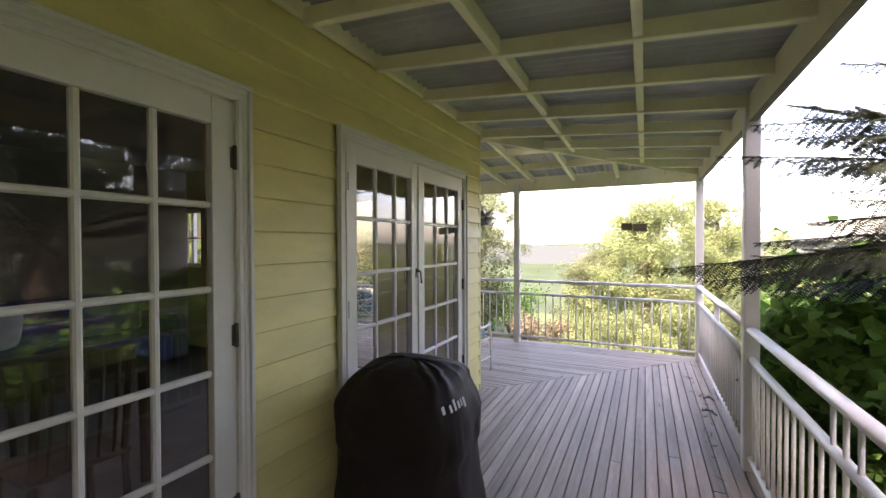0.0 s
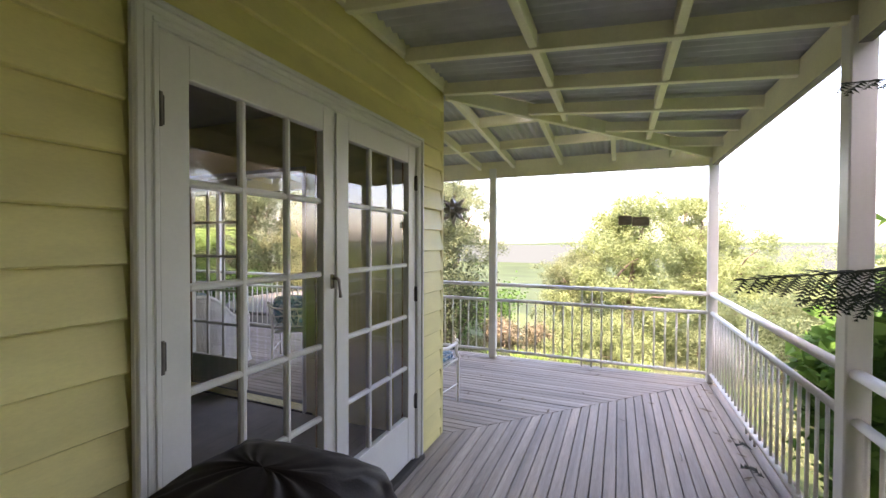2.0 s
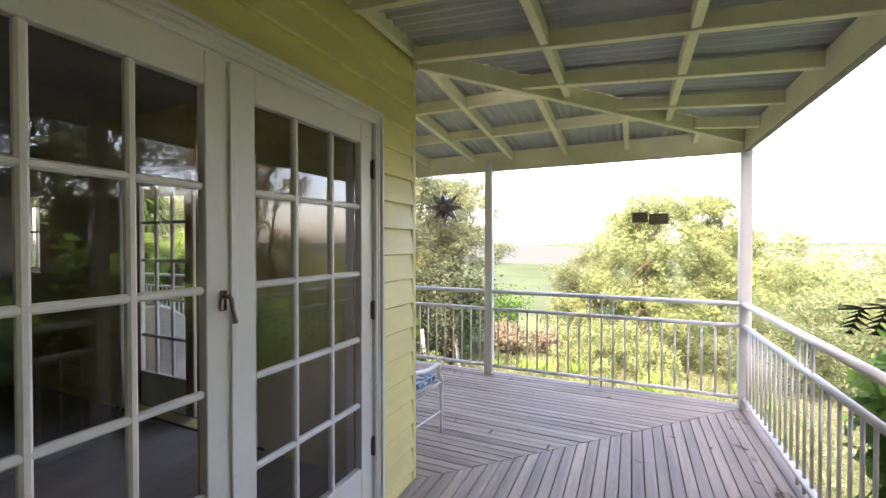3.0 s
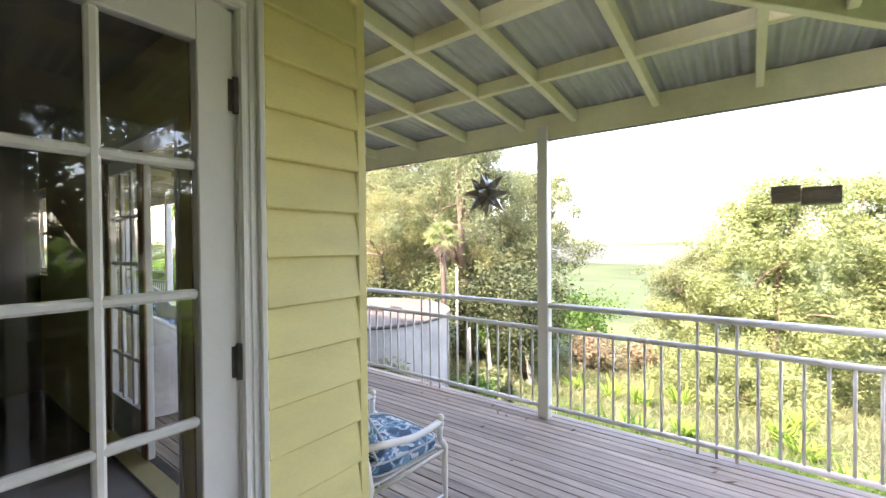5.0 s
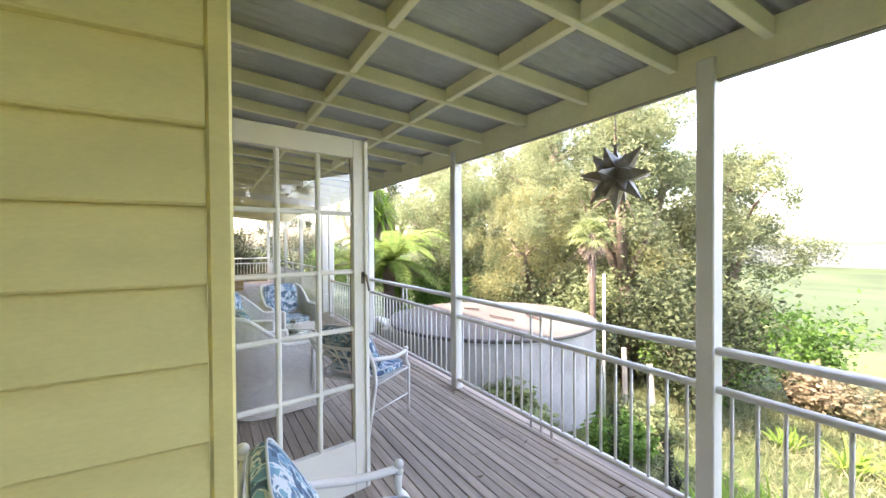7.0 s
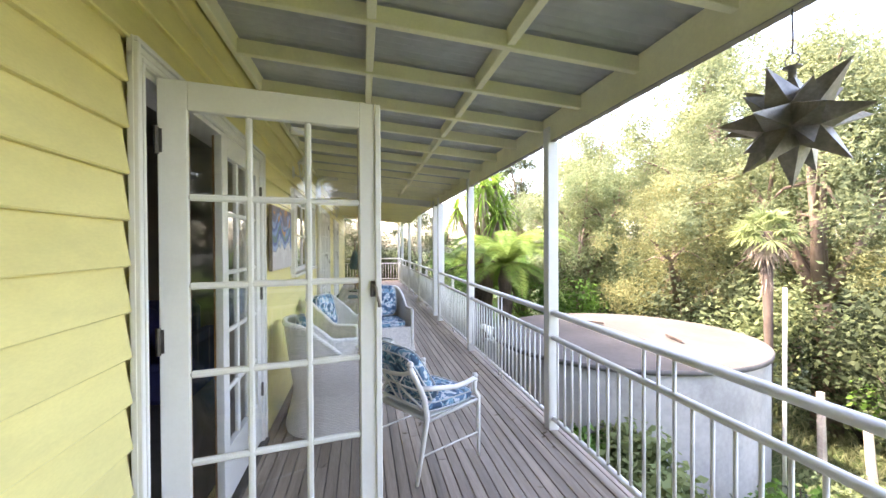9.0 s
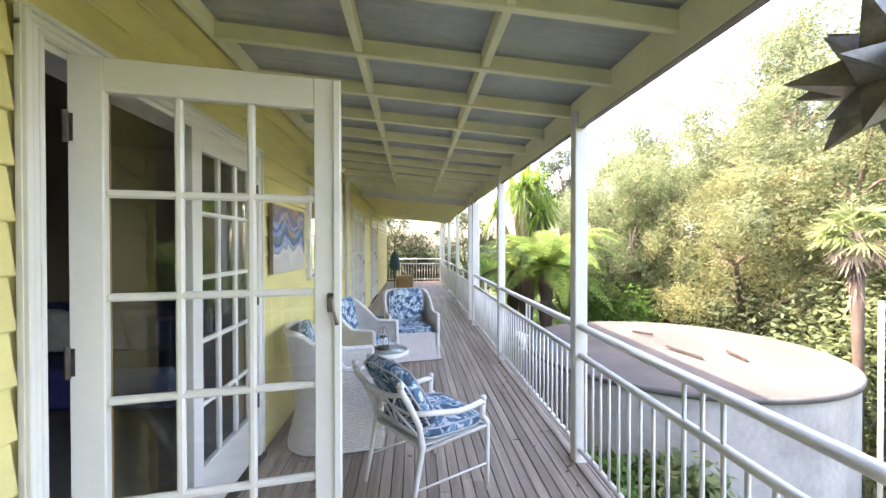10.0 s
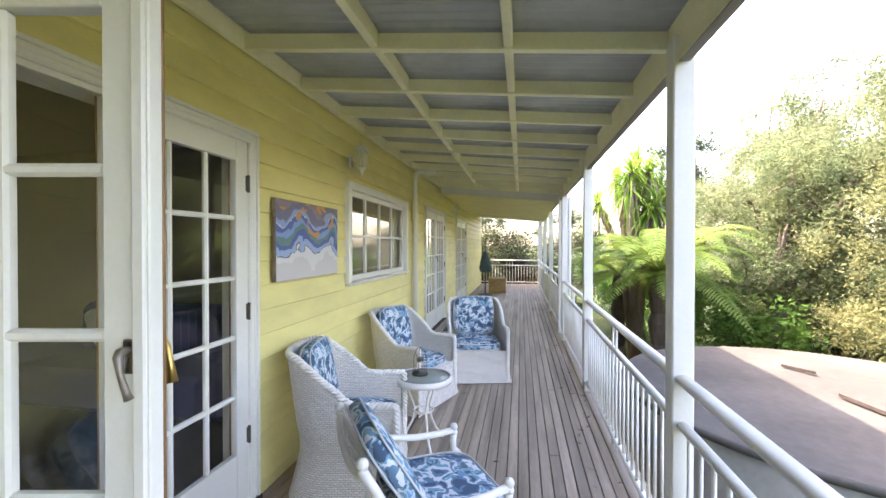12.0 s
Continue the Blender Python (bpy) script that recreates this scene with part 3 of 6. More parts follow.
# lined part of the verandah ceiling further along
ln = Mesh().add([(LINED_FROM, WALL_Y + 0.045, 2.56), (LINED_FROM, post_in, 2.39), (LINED_TO, post_in, 2.20), (LINED_TO, WALL_Y + 0.045, 2.46),
                 (LINED_FROM, WALL_Y + 0.045, 2.58), (LINED_FROM, post_in, 2.38), (LINED_TO, post_in, 2.22), (LINED_TO, WALL_Y + 0.045, 2.48)],
                [(0, 1, 2, 3), (7, 6, 5, 4), (0, 4, 5, 1), (1, 5, 6, 2), (2, 6, 7, 3), (3, 7, 4, 0)])
single("bulkhead", Mesh().add([(LINED_FROM + 0.03, WALL_Y + 0.045, 2.54), (LINED_FROM + 0.03, post_in, 2.34), (LINED_FROM + 0.03, post_in, 2.49), (LINED_FROM + 0.03, WALL_Y + 0.045, 2.74),
                              (LINED_FROM + 0.006, WALL_Y + 0.045, 2.54), (LINED_FROM + 0.006, post_in, 2.34), (LINED_FROM + 0.006, post_in, 2.49), (LINED_FROM + 0.006, WALL_Y + 0.045, 2.74)],
                             [(0, 1, 2, 3), (7, 6, 5, 4), (0, 4, 5, 1), (1, 5, 6, 2), (2, 6, 7, 3), (3, 7, 4, 0)]), WHITE, "white board where the lined soffit begins", "trim", kind="structure")
single("ceiling", ln, YELLOW, "pale yellow lined soffit over part of the verandah", "ceiling", kind="structure")

# ---- house: rooms behind the doors, and roof ----
IN_W, IN_S = -6.2, -3.4
single("interior_floor", Mesh().box((IN_W, IN_S, -0.1), (WALL_X - 0.14, WALL_Y - 0.14, 0.015), 0.001), CARPET, "grey carpet in the room behind the doors", "floor", kind="structure")
single("interior_ceiling", Mesh().box((IN_W, IN_S, 2.6), (WALL_X - 0.14, WALL_Y - 0.14, 2.7), 0.001), PLASTER, "painted interior ceiling", "ceiling", kind="structure")
single("interior_wall_west", Mesh().box((IN_W - 0.1, IN_S, -0.1), (IN_W, WALL_Y - 0.14, 2.7), 0.001), PLASTER, "painted interior wall", "wall", kind="structure")
single("interior_wall_south", Mesh().box((IN_W, IN_S - 0.1, -0.1), (WALL_X - 0.14, IN_S, 2.7), 0.001), PLASTER, "painted interior wall", "wall", kind="structure")
single("interior_wall_back", Mesh().box((WEST_END, 1.4, -0.1), (IN_W - 0.1, 1.5, 2.7), 0.001), PLASTER, "painted interior wall", "wall", kind="structure")
single("interior_floor_west", Mesh().box((WEST_END, 1.5, -0.1), (IN_W - 0.1, WALL_Y - 0.14, 0.015), 0.001), CARPET, "grey carpet in the rooms further along", "floor", kind="structure")
single("interior_ceiling_west", Mesh().box((WEST_END, 1.5, 2.6), (IN_W - 0.1, WALL_Y - 0.14, 2.7), 0.001), PLASTER, "painted interior ceiling", "ceiling", kind="structure")
rf = Mesh().add([(WALL_X, WALL_Y, 2.70), (WALL_X, SOUTH_END, 2.70), (WEST_END, SOUTH_END, 2.70), (WEST_END, WALL_Y, 2.70), (-5.5, 0.6, 4.5), (WEST_END, 0.6, 4.5)],
                [(0, 1, 4), (0, 4, 5, 3), (1, 2, 5, 4), (2, 3, 5), (0, 3, 2, 1)])
single("house_roof", rf, TIN, "grey corrugated house roof", "roof", kind="structure")

# ---- railings ----
baluster_mesh = Mesh().tube([(0, 0, 0.085), (0, 0, 0.735)], 0.0095, 8).done("baluster", RAILW, True)
tall_mesh = Mesh().tube([(0, 0, 0.012), (0, 0, 0.93)], 0.0095, 8).done("baluster", RAILW, True)


def railing(p, q, swap=False):
    """One bay of rail between two posts."""
    p, q = Vector((*p, 0)), Vector((*q, 0))
    d = (q - p)
    L = d.length
    ang = math.degrees(math.atan2(d.y, d.x))
    r = thing("railing", pose(p.x, p.y, 0, 0, 0, ang), "white painted metal railing with thin round balusters", "railing", "verandah railings", "structure")
    e = 0.044
    part("top_rail", Mesh().tube([(e, 0, 0.945), (L - e, 0, 0.945)], 0.033, 12, flat=0.72), RAILW, r, smooth=True)
    part("middle_rail", Mesh().tube([(e, 0, 0.745), (L - e, 0, 0.745)], 0.024, 12, flat=0.85), RAILW, r, smooth=True)
    part("bottom_rail", Mesh().tube([(e, 0, 0.09), (L - e, 0, 0.09)], 0.022, 12, flat=0.85), RAILW, r, smooth=True)
    n = max(2, round(L / 0.112))
    for i in range(1, n):
        mid = abs(i - n / 2) < 1.3
        part("baluster", tall_mesh if mid else baluster_mesh, None, r).location = (L * i / n, 0, 0)
    return r


bx = [POST_X] + POSTS_B
for a, b in zip(bx, bx[1:]):
    if abs(a - b) > 0.7:
        railing((a, POST_Y), (b, POST_Y))
by = [POST_Y] + POSTS_A + [SOUTH_END]
for a, b in zip(by, by[1:]):
    railing((POST_X, a), (POST_X, b))
railing((WEST_END + 0.1, POST_Y), (WEST_END + 0.1, WALL_Y))

# ---- ground and distance ----
def ground_z(x, y):
    dx, dy = max(0.0, x - POST_X), max(0.0, y - POST_Y)
    d = math.hypot(dx, dy)
    near = min(d, 14.0)
    z = -0.88 - 0.14 * near
    if d > 14:
        z -= 0.075 * min(d - 14, 300)
    if d > 314:
        z += 0.004 * (d - 314)
    z += 0.12 * noise.noise(Vector((x * 0.3, y * 0.3, 0))) * min(1, d / 3)
    if d > 60:
        z += min(1.0, (d - 60) / 300) * 7 * noise.noise(Vector((x * 0.006, y * 0.006, 3)))
    if d > 900:
        z += min(1, (d - 900) / 900) * 22 * (0.3 + noise.noise(Vector((x * 0.0016, y * 0.0016, 9))))
    return z


def spread(n, reach):
    half = [reach * (i / n) ** 4 + 14.0 * (i / n) for i in range(1, n + 1)]
    return [-h for h in half[::-1]] + [0.0] + half


GRASS = material("paddock_grass", (0.066, 0.092, 0.037), 0.95, vary=0.28, scale=0.25, fine=9, bump=0.4, dirt=(0.13, 0.13, 0.07), dirt_amount=0.6)
ax = spread(60, 3600)
gm = Mesh().grid([[(x - 4, y + 9, ground_z(x - 4, y + 9)) for x in ax] for y in ax])
PASTURE = material("green_pasture", (0.050, 0.070, 0.034), 0.95, vary=0.2, scale=0.03, fine=1.2, bump=0.2, dirt=(0.035, 0.05, 0.028), dirt_amount=0.6)
ground = single("ground", gm, GRASS, "green grass sloping down to a hazy valley", "ground", kind="structure", smooth=True)

ground.data.materials.append(PASTURE)
for turf in (GRASS, PASTURE):
    turf.node_tree.nodes["Principled BSDF"].inputs["Specular IOR Level"].default_value = 0.05
for poly in ground.data.polygons:
    if math.hypot(max(0.0, poly.center.x - POST_X), max(0.0, poly.center.y - POST_Y)) > 26:
        poly.material_index = 1

# far hills: a ring whose pale glow stands in for distance haze
FARHILL = bpy.data.materials.new("glowing_haze_hills")
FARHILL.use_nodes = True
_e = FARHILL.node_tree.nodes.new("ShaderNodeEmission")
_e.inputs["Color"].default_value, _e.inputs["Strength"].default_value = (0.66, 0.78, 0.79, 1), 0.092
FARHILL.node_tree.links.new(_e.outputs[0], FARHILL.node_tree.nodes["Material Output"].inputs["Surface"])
rows = [[], []]
for i in range(181):
    a = 2 * math.pi * i / 180
    d = Vector((math.cos(a), math.sin(a), 0))
    rows[0].append(tuple(d * 560 + Vector((0, 0, -80))))
    rows[1].append(tuple(d * 560 + Vector((0, 0, -1 + 5 * noise.noise(d * 3.0) + 2.5 * noise.noise(d * 11)))))
single("backdrop", Mesh().grid(rows), FARHILL, "hills on the horizon, their haze given as a pale glow", "hills", kind="structure")

# ---- materials of the things ----
def fabric_material(name):
    """Blue floral print on pale cotton."""
    mat = material(name, (0.5, 0.5, 0.5), 0.9, fine=400, bump=0.3)
    nt = mat.node_tree
    bsdf = nt.nodes["Principled BSDF"]
    tc = nt.nodes.new("ShaderNodeTexCoord")
    w = nt.nodes.new("ShaderNodeTexNoise")
    w.inputs["Scale"].default_value = 11.0
    mx = nt.nodes.new("ShaderNodeMix")
    mx.data_type = "RGBA"
    mx.inputs[0].default_value = 0.10
    nt.links.new(tc.outputs["Object"], mx.inputs[6])
    nt.links.new(w.outputs["Color"], mx.inputs[7])
    nt.links.new(tc.outputs["Object"], w.inputs["Vector"])

    def layer(sc, seed, stops, det=2.0):
        mp = nt.nodes.new("ShaderNodeMapping")
        mp.inputs["Location"].default_value = (seed, seed * 2, seed * 3)
        nt.links.new(mx.outputs[2], mp.inputs["Vector"])
        n = nt.nodes.new("ShaderNodeTexNoise")
        n.inputs["Scale"].default_value, n.inputs["Detail"].default_value, n.inputs["Distortion"].default_value = sc, det, 0.35
        nt.links.new(mp.outputs[0], n.inputs["Vector"])
        r = nt.nodes.new("ShaderNodeValToRGB")
        r.color_ramp.interpolation = "CONSTANT"
        r.color_ramp.elements[0].position, r.color_ramp.elements[0].color = 0.0, (*stops[0][1], 1)
        r.color_ramp.elements[1].position, r.color_ramp.elements[1].color = stops[1][0], (*stops[1][1], 1)
        for pos, c in stops[2:]:
            e = r.color_ramp.elements.new(pos)
            e.color = (*c, 1)
        nt.links.new(n.outputs[0], r.inputs[0])
        return r.outputs[0]

    a = layer(13, 1.0, [(0, (0.05, 0.10, 0.17)), (0.41, (0.10, 0.20, 0.31)), (0.485, (0.58, 0.63, 0.67)), (0.565, (0.15, 0.33, 0.44)), (0.62, (0.05, 0.10, 0.165))])
    b = layer(9, 4.0, [(0, (0, 0, 0)), (0.60, (1, 1, 1))])
    c = layer(20, 7.0, [(0, (0.13, 0.28, 0.44)), (0.5, (0.27, 0.45, 0.58)), (0.58, (0.09, 0.15, 0.20))])
    m2 = nt.nodes.new("ShaderNodeMix")
    m2.data_type = "RGBA"
    nt.links.new(b, m2.inputs[0])
    nt.links.new(a, m2.inputs[6])
    nt.links.new(c, m2.inputs[7])
    nt.links.new(m2.outputs[2], bsdf.inputs["Base Color"])
    return mat


def wicker_material(name):
    """White painted cane, woven over and under upright stakes."""
    mat = material(name, (0.66, 0.65, 0.66), 0.55, vary=0.08, scale=9, fine=120, bump=0.1)
    nt = mat.node_tree
    bsdf = nt.nodes["Principled BSDF"]
    uv = nt.nodes.new("ShaderNodeUVMap")
    br = nt.nodes.new("ShaderNodeTexBrick")
    br.inputs["Scale"].default_value = 1.0
    br.inputs["Brick Width"].default_value, br.inputs["Row Height"].default_value = 0.030, 0.0115
    br.offset = 0.5
    br.inputs["Mortar Size"].default_value, br.inputs["Mortar Smooth"].default_value = 0.0017, 0.8
    br.inputs["Color1"].default_value, br.inputs["Color2"].default_value = (0.90, 0.85, 0.80, 1), (0.76, 0.71, 0.66, 1)
    br.inputs["Mortar"].default_value = (0.36, 0.33, 0.33, 1)
    nt.links.new(uv.outputs[0], br.inputs["Vector"])
    nt.links.new(br.outputs["Color"], bsdf.inputs["Base Color"])
    b = nt.nodes.new("ShaderNodeBump")
    b.invert = True
    b.inputs["Strength"].default_value, b.inputs["Distance"].default_value = 0.9, 0.005
    nt.links.new(br.outputs["Fac"], b.inputs["Height"])
    nt.links.new(b.outputs[0], bsdf.inputs["Normal"])
    return mat


FABRIC = fabric_material("blue_floral_cotton")
WICKER = wicker_material("white_wicker")
CANE = material("white_cane_braid", (0.85, 0.82, 0.78), 0.5, vary=0.1, scale=30, fine=150, bump=0.3)
PIPING = material("pale_piping", (0.55, 0.58, 0.60), 0.85, vary=0.05)
CHAIRW = material("white_cast_metal", (0.82, 0.79, 0.75), 0.35, vary=0.04, scale=8, bump=0.05, dirt=(0.55, 0.54, 0.52), dirt_amount=0.2)
COVER = material("black_vinyl_cover", (0.028, 0.021, 0.021), 0.6, vary=0.2, scale=4, fine=200, bump=0.25)
COVER.node_tree.nodes["Principled BSDF"].inputs["Specular IOR Level"].default_value = 0.22
PRINT = material("pale_grey_print", (0.55, 0.55, 0.56), 0.6, vary=0.04)
STARM = material("dark_pierced_tin", (0.30, 0.27, 0.23), 0.42, metal=0.3, vary=0.25, scale=18, fine=90, bump=0.15, dirt=(0.16, 0.15, 0.13), dirt_amount=0.5)
RAWWOOD = material("grey_weathered_wood", (0.26, 0.21, 0.16), 0.85, vary=0.25, scale=4, stretch=(1, 1, 4), fine=40, bump=0.4)
STEELROD = material("rusty_steel", (0.07, 0.05, 0.043), 0.8, vary=0.3, scale=10)
TABLEGLASS = material("frosted_table_glass", (0.30, 0.33, 0.31), 0.18, vary=0.06, scale=8, bump=0.03)
BLUECLOTH = material("blue_upholstery", (0.05, 0.06, 0.20), 0.9, vary=0.12)
PALECLOTH = material("pale_cushion_cloth", (0.5, 0.5, 0.52), 0.9)
TEAL = material("teal_canvas", (0.05, 0.10, 0.12), 0.8, vary=0.15)
CARD = material("brown_cane_basket", (0.42, 0.27, 0.11), 0.8, vary=0.15, scale=14)


def pillow(size, n=12, e=0.42):
    """A soft rounded cushion about the origin."""
    vs, fs = [], []
    sp = lambda v, k: math.copysign(abs(v) ** k, v)
    for i in range(n + 1):
        th = -math.pi / 2 + math.pi * i / n
        for j in range(2 * n):
            ph = math.pi * j / n
            x = sp(math.cos(th), 0.55) * sp(math.cos(ph), e)
            y = sp(math.cos(th), 0.55) * sp(math.sin(ph), e)
            z = sp(math.sin(th), 0.7)
            sag = 1 + 0.08 * noise.noise(Vector((x * 1.7, y * 1.7, z + 5)))
            vs.append((x * size[0] / 2, y * size[1] / 2, z * size[2] / 2 * sag))
    for i in range(n):
        for j in range(2 * n):
            fs.append((i * 2 * n + j, i * 2 * n + (j + 1) % (2 * n), (i + 1) * 2 * n + (j + 1) % (2 * n), (i + 1) * 2 * n + j))
    return Mesh().add(vs, fs)


def cushion_part(name, parent, m, size):
    c = part(name, pillow(size), FABRIC, parent, "blue and white floral cushion with pale piping", True)
    c.matrix_basis = m
    for z in (-0.3, 0.3):
        rim = []
        for j in range(36):
            ph = 2 * math.pi * j / 36
            rim.append((math.copysign(abs(math.cos(ph)) ** 0.42, math.cos(ph)) * size[0] * 0.487, math.copysign(abs(math.sin(ph)) ** 0.42, math.sin(ph)) * size[1] * 0.487, z * size[2]))
        part("piping", Mesh().tube(rim, 0.005, 6, closed=True), PIPING, c, smooth=True)
    return c


# ---- white metal armchairs ----
def metal_chair(m, label):
    ch = thing("garden_chair", m, label, "chair", "white metal armchairs")
    for s in (-1, 1):
        x = s * 0.275
        front = Mesh().tube([(x, 0.26, 0.0), (x, 0.262, 0.18), (x, 0.26, 0.36), (x, 0.262, 0.42), (x, 0.245, 0.445), (x, 0.225, 0.465), (x, 0.222, 0.50), (x, 0.226, 0.545)],
                            [0.012, 0.014, 0.016, 0.017, 0.017, 0.016, 0.016, 0.017], 10)
        front.lathe([(0, 0.0), (0.019, 0.004), (0.021, 0.014), (0.013, 0.022), (0.019, 0.03), (0.022, 0.042), (0.016, 0.056), (0, 0.060)], 12, pose(x, 0.226, 0.538))
        part("leg", front, CHAIRW, ch, smooth=True)
        back = Mesh().tube([(x * 0.94, -0.30, 0.0), (x * 0.95, -0.255, 0.2), (x * 0.96, -0.215, 0.40), (x, -0.245, 0.53), (x, -0.31, 0.66), (x, -0.365, 0.755)],
                           [0.012, 0.015, 0.018, 0.018, 0.018, 0.018], 10)
        back.lathe([(0, 0.0), (0.02, 0.003), (0.022, 0.014), (0.022, 0.024), (0.014, 0.034), (0, 0.038)], 12, pose(x, -0.367, 0.757, -24))
        part("leg", back, CHAIRW, ch, smooth=True)
        arm = Mesh().tube([(x, -0.262, 0.60), (x * 1.03, -0.12, 0.575), (x * 1.05, 0.02, 0.552), (x * 1.03, 0.13, 0.552), (x, 0.222, 0.562)], 0.0165, 10)
        part("armrest", arm, CHAIRW, ch, smooth=True)
        part("stretcher", Mesh().tube([(x * 0.95, -0.26, 0.17), (x, 0.26, 0.17)], 0.006, 8), CHAIRW, ch, smooth=True)
    part("seat_frame", Mesh().tube([(-0.27, -0.215, 0.385), (0.27, -0.215, 0.385), (0.275, 0.255, 0.40), (-0.275, 0.255, 0.40)], 0.014, 8, closed=True), CHAIRW, ch, smooth=True)
    part("seat_deck", Mesh().box((-0.24, -0.21, 0.385), (0.24, 0.25, 0.395), 0.004), CHAIRW, ch)
    top = [(0.275 * math.cos(a) if abs(math.cos(a)) < 0.99 else math.copysign(0.275, math.cos(a)), -0.355 - 0.02 * math.sin(a), 0.735 - 0.05 * math.sin(a)) for a in [math.pi * i / 10 for i in range(11)]]
    bk = Mesh().tube(top, 0.014, 8).tube([(-0.25, -0.225, 0.45), (0.25, -0.225, 0.45)], 0.011, 8)
    for s in (-1, 1):
        bk.tube([(s * 0.24, -0.225, 0.45), (s * 0.06, -0.285, 0.58), (s * 0.2, -0.345, 0.70)], 0.008, 6)
        bk.tube([(s * 0.02, -0.225, 0.45), (s * 0.05, -0.285, 0.58), (s * 0.03, -0.36, 0.69)], 0.007, 6)
    bk.tube([(-0.245, -0.288, 0.59), (0.245, -0.288, 0.59)], 0.007, 6)
    part("backrest_frame", bk, CHAIRW, ch, "white metal back with a lattice", True)
    cushion_part("seat_cushion", ch, pose(0, 0.03, 0.445, -2), (0.52, 0.50, 0.085))
    cushion_part("back_cushion", ch, pose(0, -0.205, 0.645, 122), (0.51, 0.43, 0.11))
    return ch


metal_chair(pose(-1.97, 5.39, 0, 0, 0, -5), "white metal armchair with blue floral cushions near the house corner")
metal_chair(pose(-4.06, 6.14, 0, 0, 0, 33), "white metal armchair with blue floral cushions beyond the open door")


# ---- wicker chairs ----
def smooth01(t):
    t = max(0.0, min(1.0, t))
    return t * t * (3 - 2 * t)


def wicker_chair(m, label):
    ch = thing("wicker_chair", m, label, "chair", "white wicker armchairs")
    plan = []
    N = 44
    for i in range(N + 1):
        s = -1 + 2 * i / N
        a = abs(s)
        if a > 0.52:
            x, y = 0.325, -0.06 + 0.36 * (a - 0.52) / 0.48
        else:
            ang = math.pi / 2 * a / 0.52
            x, y = 0.325 * math.sin(ang) ** 0.8, -0.06 - 0.28 * math.cos(ang) ** 0.8
        plan.append((math.copysign(x, s), y, a))
    arc = [0.0]
    for p, q in zip(plan, plan[1:]):
        arc.append(arc[-1] + math.hypot(q[0] - p[0], q[1] - p[1]))
    high = [0.865 - 0.27 * smooth01((a - 0.28) / 0.42) for _, _, a in plan]

    def at(i, z, inset):
        x, y, a = plan[i]
        k = 1.0 + 0.17 * max(0.0, (0.24 - z) / 0.24) ** 1.5 - 0.06 * math.exp(-((z - 0.30) / 0.10) ** 2) + 0.10 * max(0, z - 0.45)
        lean = -0.10 * max(0, z - 0.40) * (1 - smooth01((a - 0.25) / 0.4))
        r = math.hypot(x, y + 0.05)
        f = max(0.05, (r * k - inset) / max(r, 1e-3))
        yy = (y + 0.05) * f - 0.05 + lean
        return (x * f, min(yy, 0.31), z)

    R = 16
    outer, uv = [], []
    for j in range(R + 1):
        outer.append([at(i, 0.01 + (high[i] - 0.01) * j / R, 0.0) for i in range(N + 1)])
        uv += [(arc[i] + 0.001, 0.01 + (high[i] - 0.01) * j / R) for i in range(N + 1)]
    part("shell", Mesh().grid(outer, uv=uv), WICKER, ch, "white woven wicker shell", True)
    inner, uv = [], []
    for j in range(R + 1):
        inner.append([at(i, 0.33 + (high[i] - 0.33) * j / R, 0.028) for i in range(N + 1)][::-1])
        uv += [(arc[i] + 0.001, 0.33 + (high[i] - 0.33) * j / R) for i in range(N + 1)][::-1]
    part("inner_shell", Mesh().grid(inner, uv=uv), WICKER, ch, "", True)
    rows, uv = [], []
    for j in range(9):
        z = 0.01 + 0.35 * j / 8
        a, b = at(0, z, 0.01), at(N, z, 0.01)
        rows.append([(a[0] + (b[0] - a[0]) * i / 12, 0.30 + 0.03 * max(0, (0.2 - z) / 0.2), z) for i in range(13)][::-1])
        uv += [(0.05 * i + 0.001, z) for i in range(13)]
    part("front_panel", Mesh().grid(rows, uv=uv), WICKER, ch, "white woven front panel", True)
    part("seat", Mesh().box((-0.25, -0.19, 0.335), (0.25, 0.295, 0.36), 0.005), CANE, ch)
    # braid along the rim and down the arm fronts
    rim = [Vector(at(i, high[i], 0.012)) for i in range(N + 1)]
    path = [Vector((rim[0].x, 0.305, z)) for z in (0.02, 0.15, 0.3, 0.45, high[0] - 0.02)] + rim + [Vector((rim[-1].x, 0.305, z)) for z in (high[-1] - 0.02, 0.45, 0.3, 0.15, 0.02)]
    fine = []
    for p, q in zip(path, path[1:]):
        k = max(1, int((q - p).length / 0.008))
        fine += [p.lerp(q, i / k) for i in range(k)]
    for ph in (0, 2.1, 4.2):
        strand = []
        run = 0.0
        for i, p in enumerate(fine):
            d = (fine[min(i + 1, len(fine) - 1)] - fine[max(i - 1, 0)]).normalized()
            sd = d.cross(Vector((0, 0.3, 1))).normalized()
            up = sd.cross(d)
            run += 0.008
            an = run / 0.075 * 2 * math.pi + ph
            strand.append(p + sd * (0.013 * math.cos(an)) + up * (0.013 * math.sin(an)))
        part("braid", Mesh().tube(strand, 0.0115, 5), CANE, ch, "braided white cane edge", True)
    cushion_part("seat_cushion", ch, pose(0, 0.02, 0.405, -2), (0.54, 0.53, 0.10))
    cushion_part("back_cushion", ch, pose(0, -0.215, 0.68, 101), (0.50, 0.46, 0.10))
    return ch


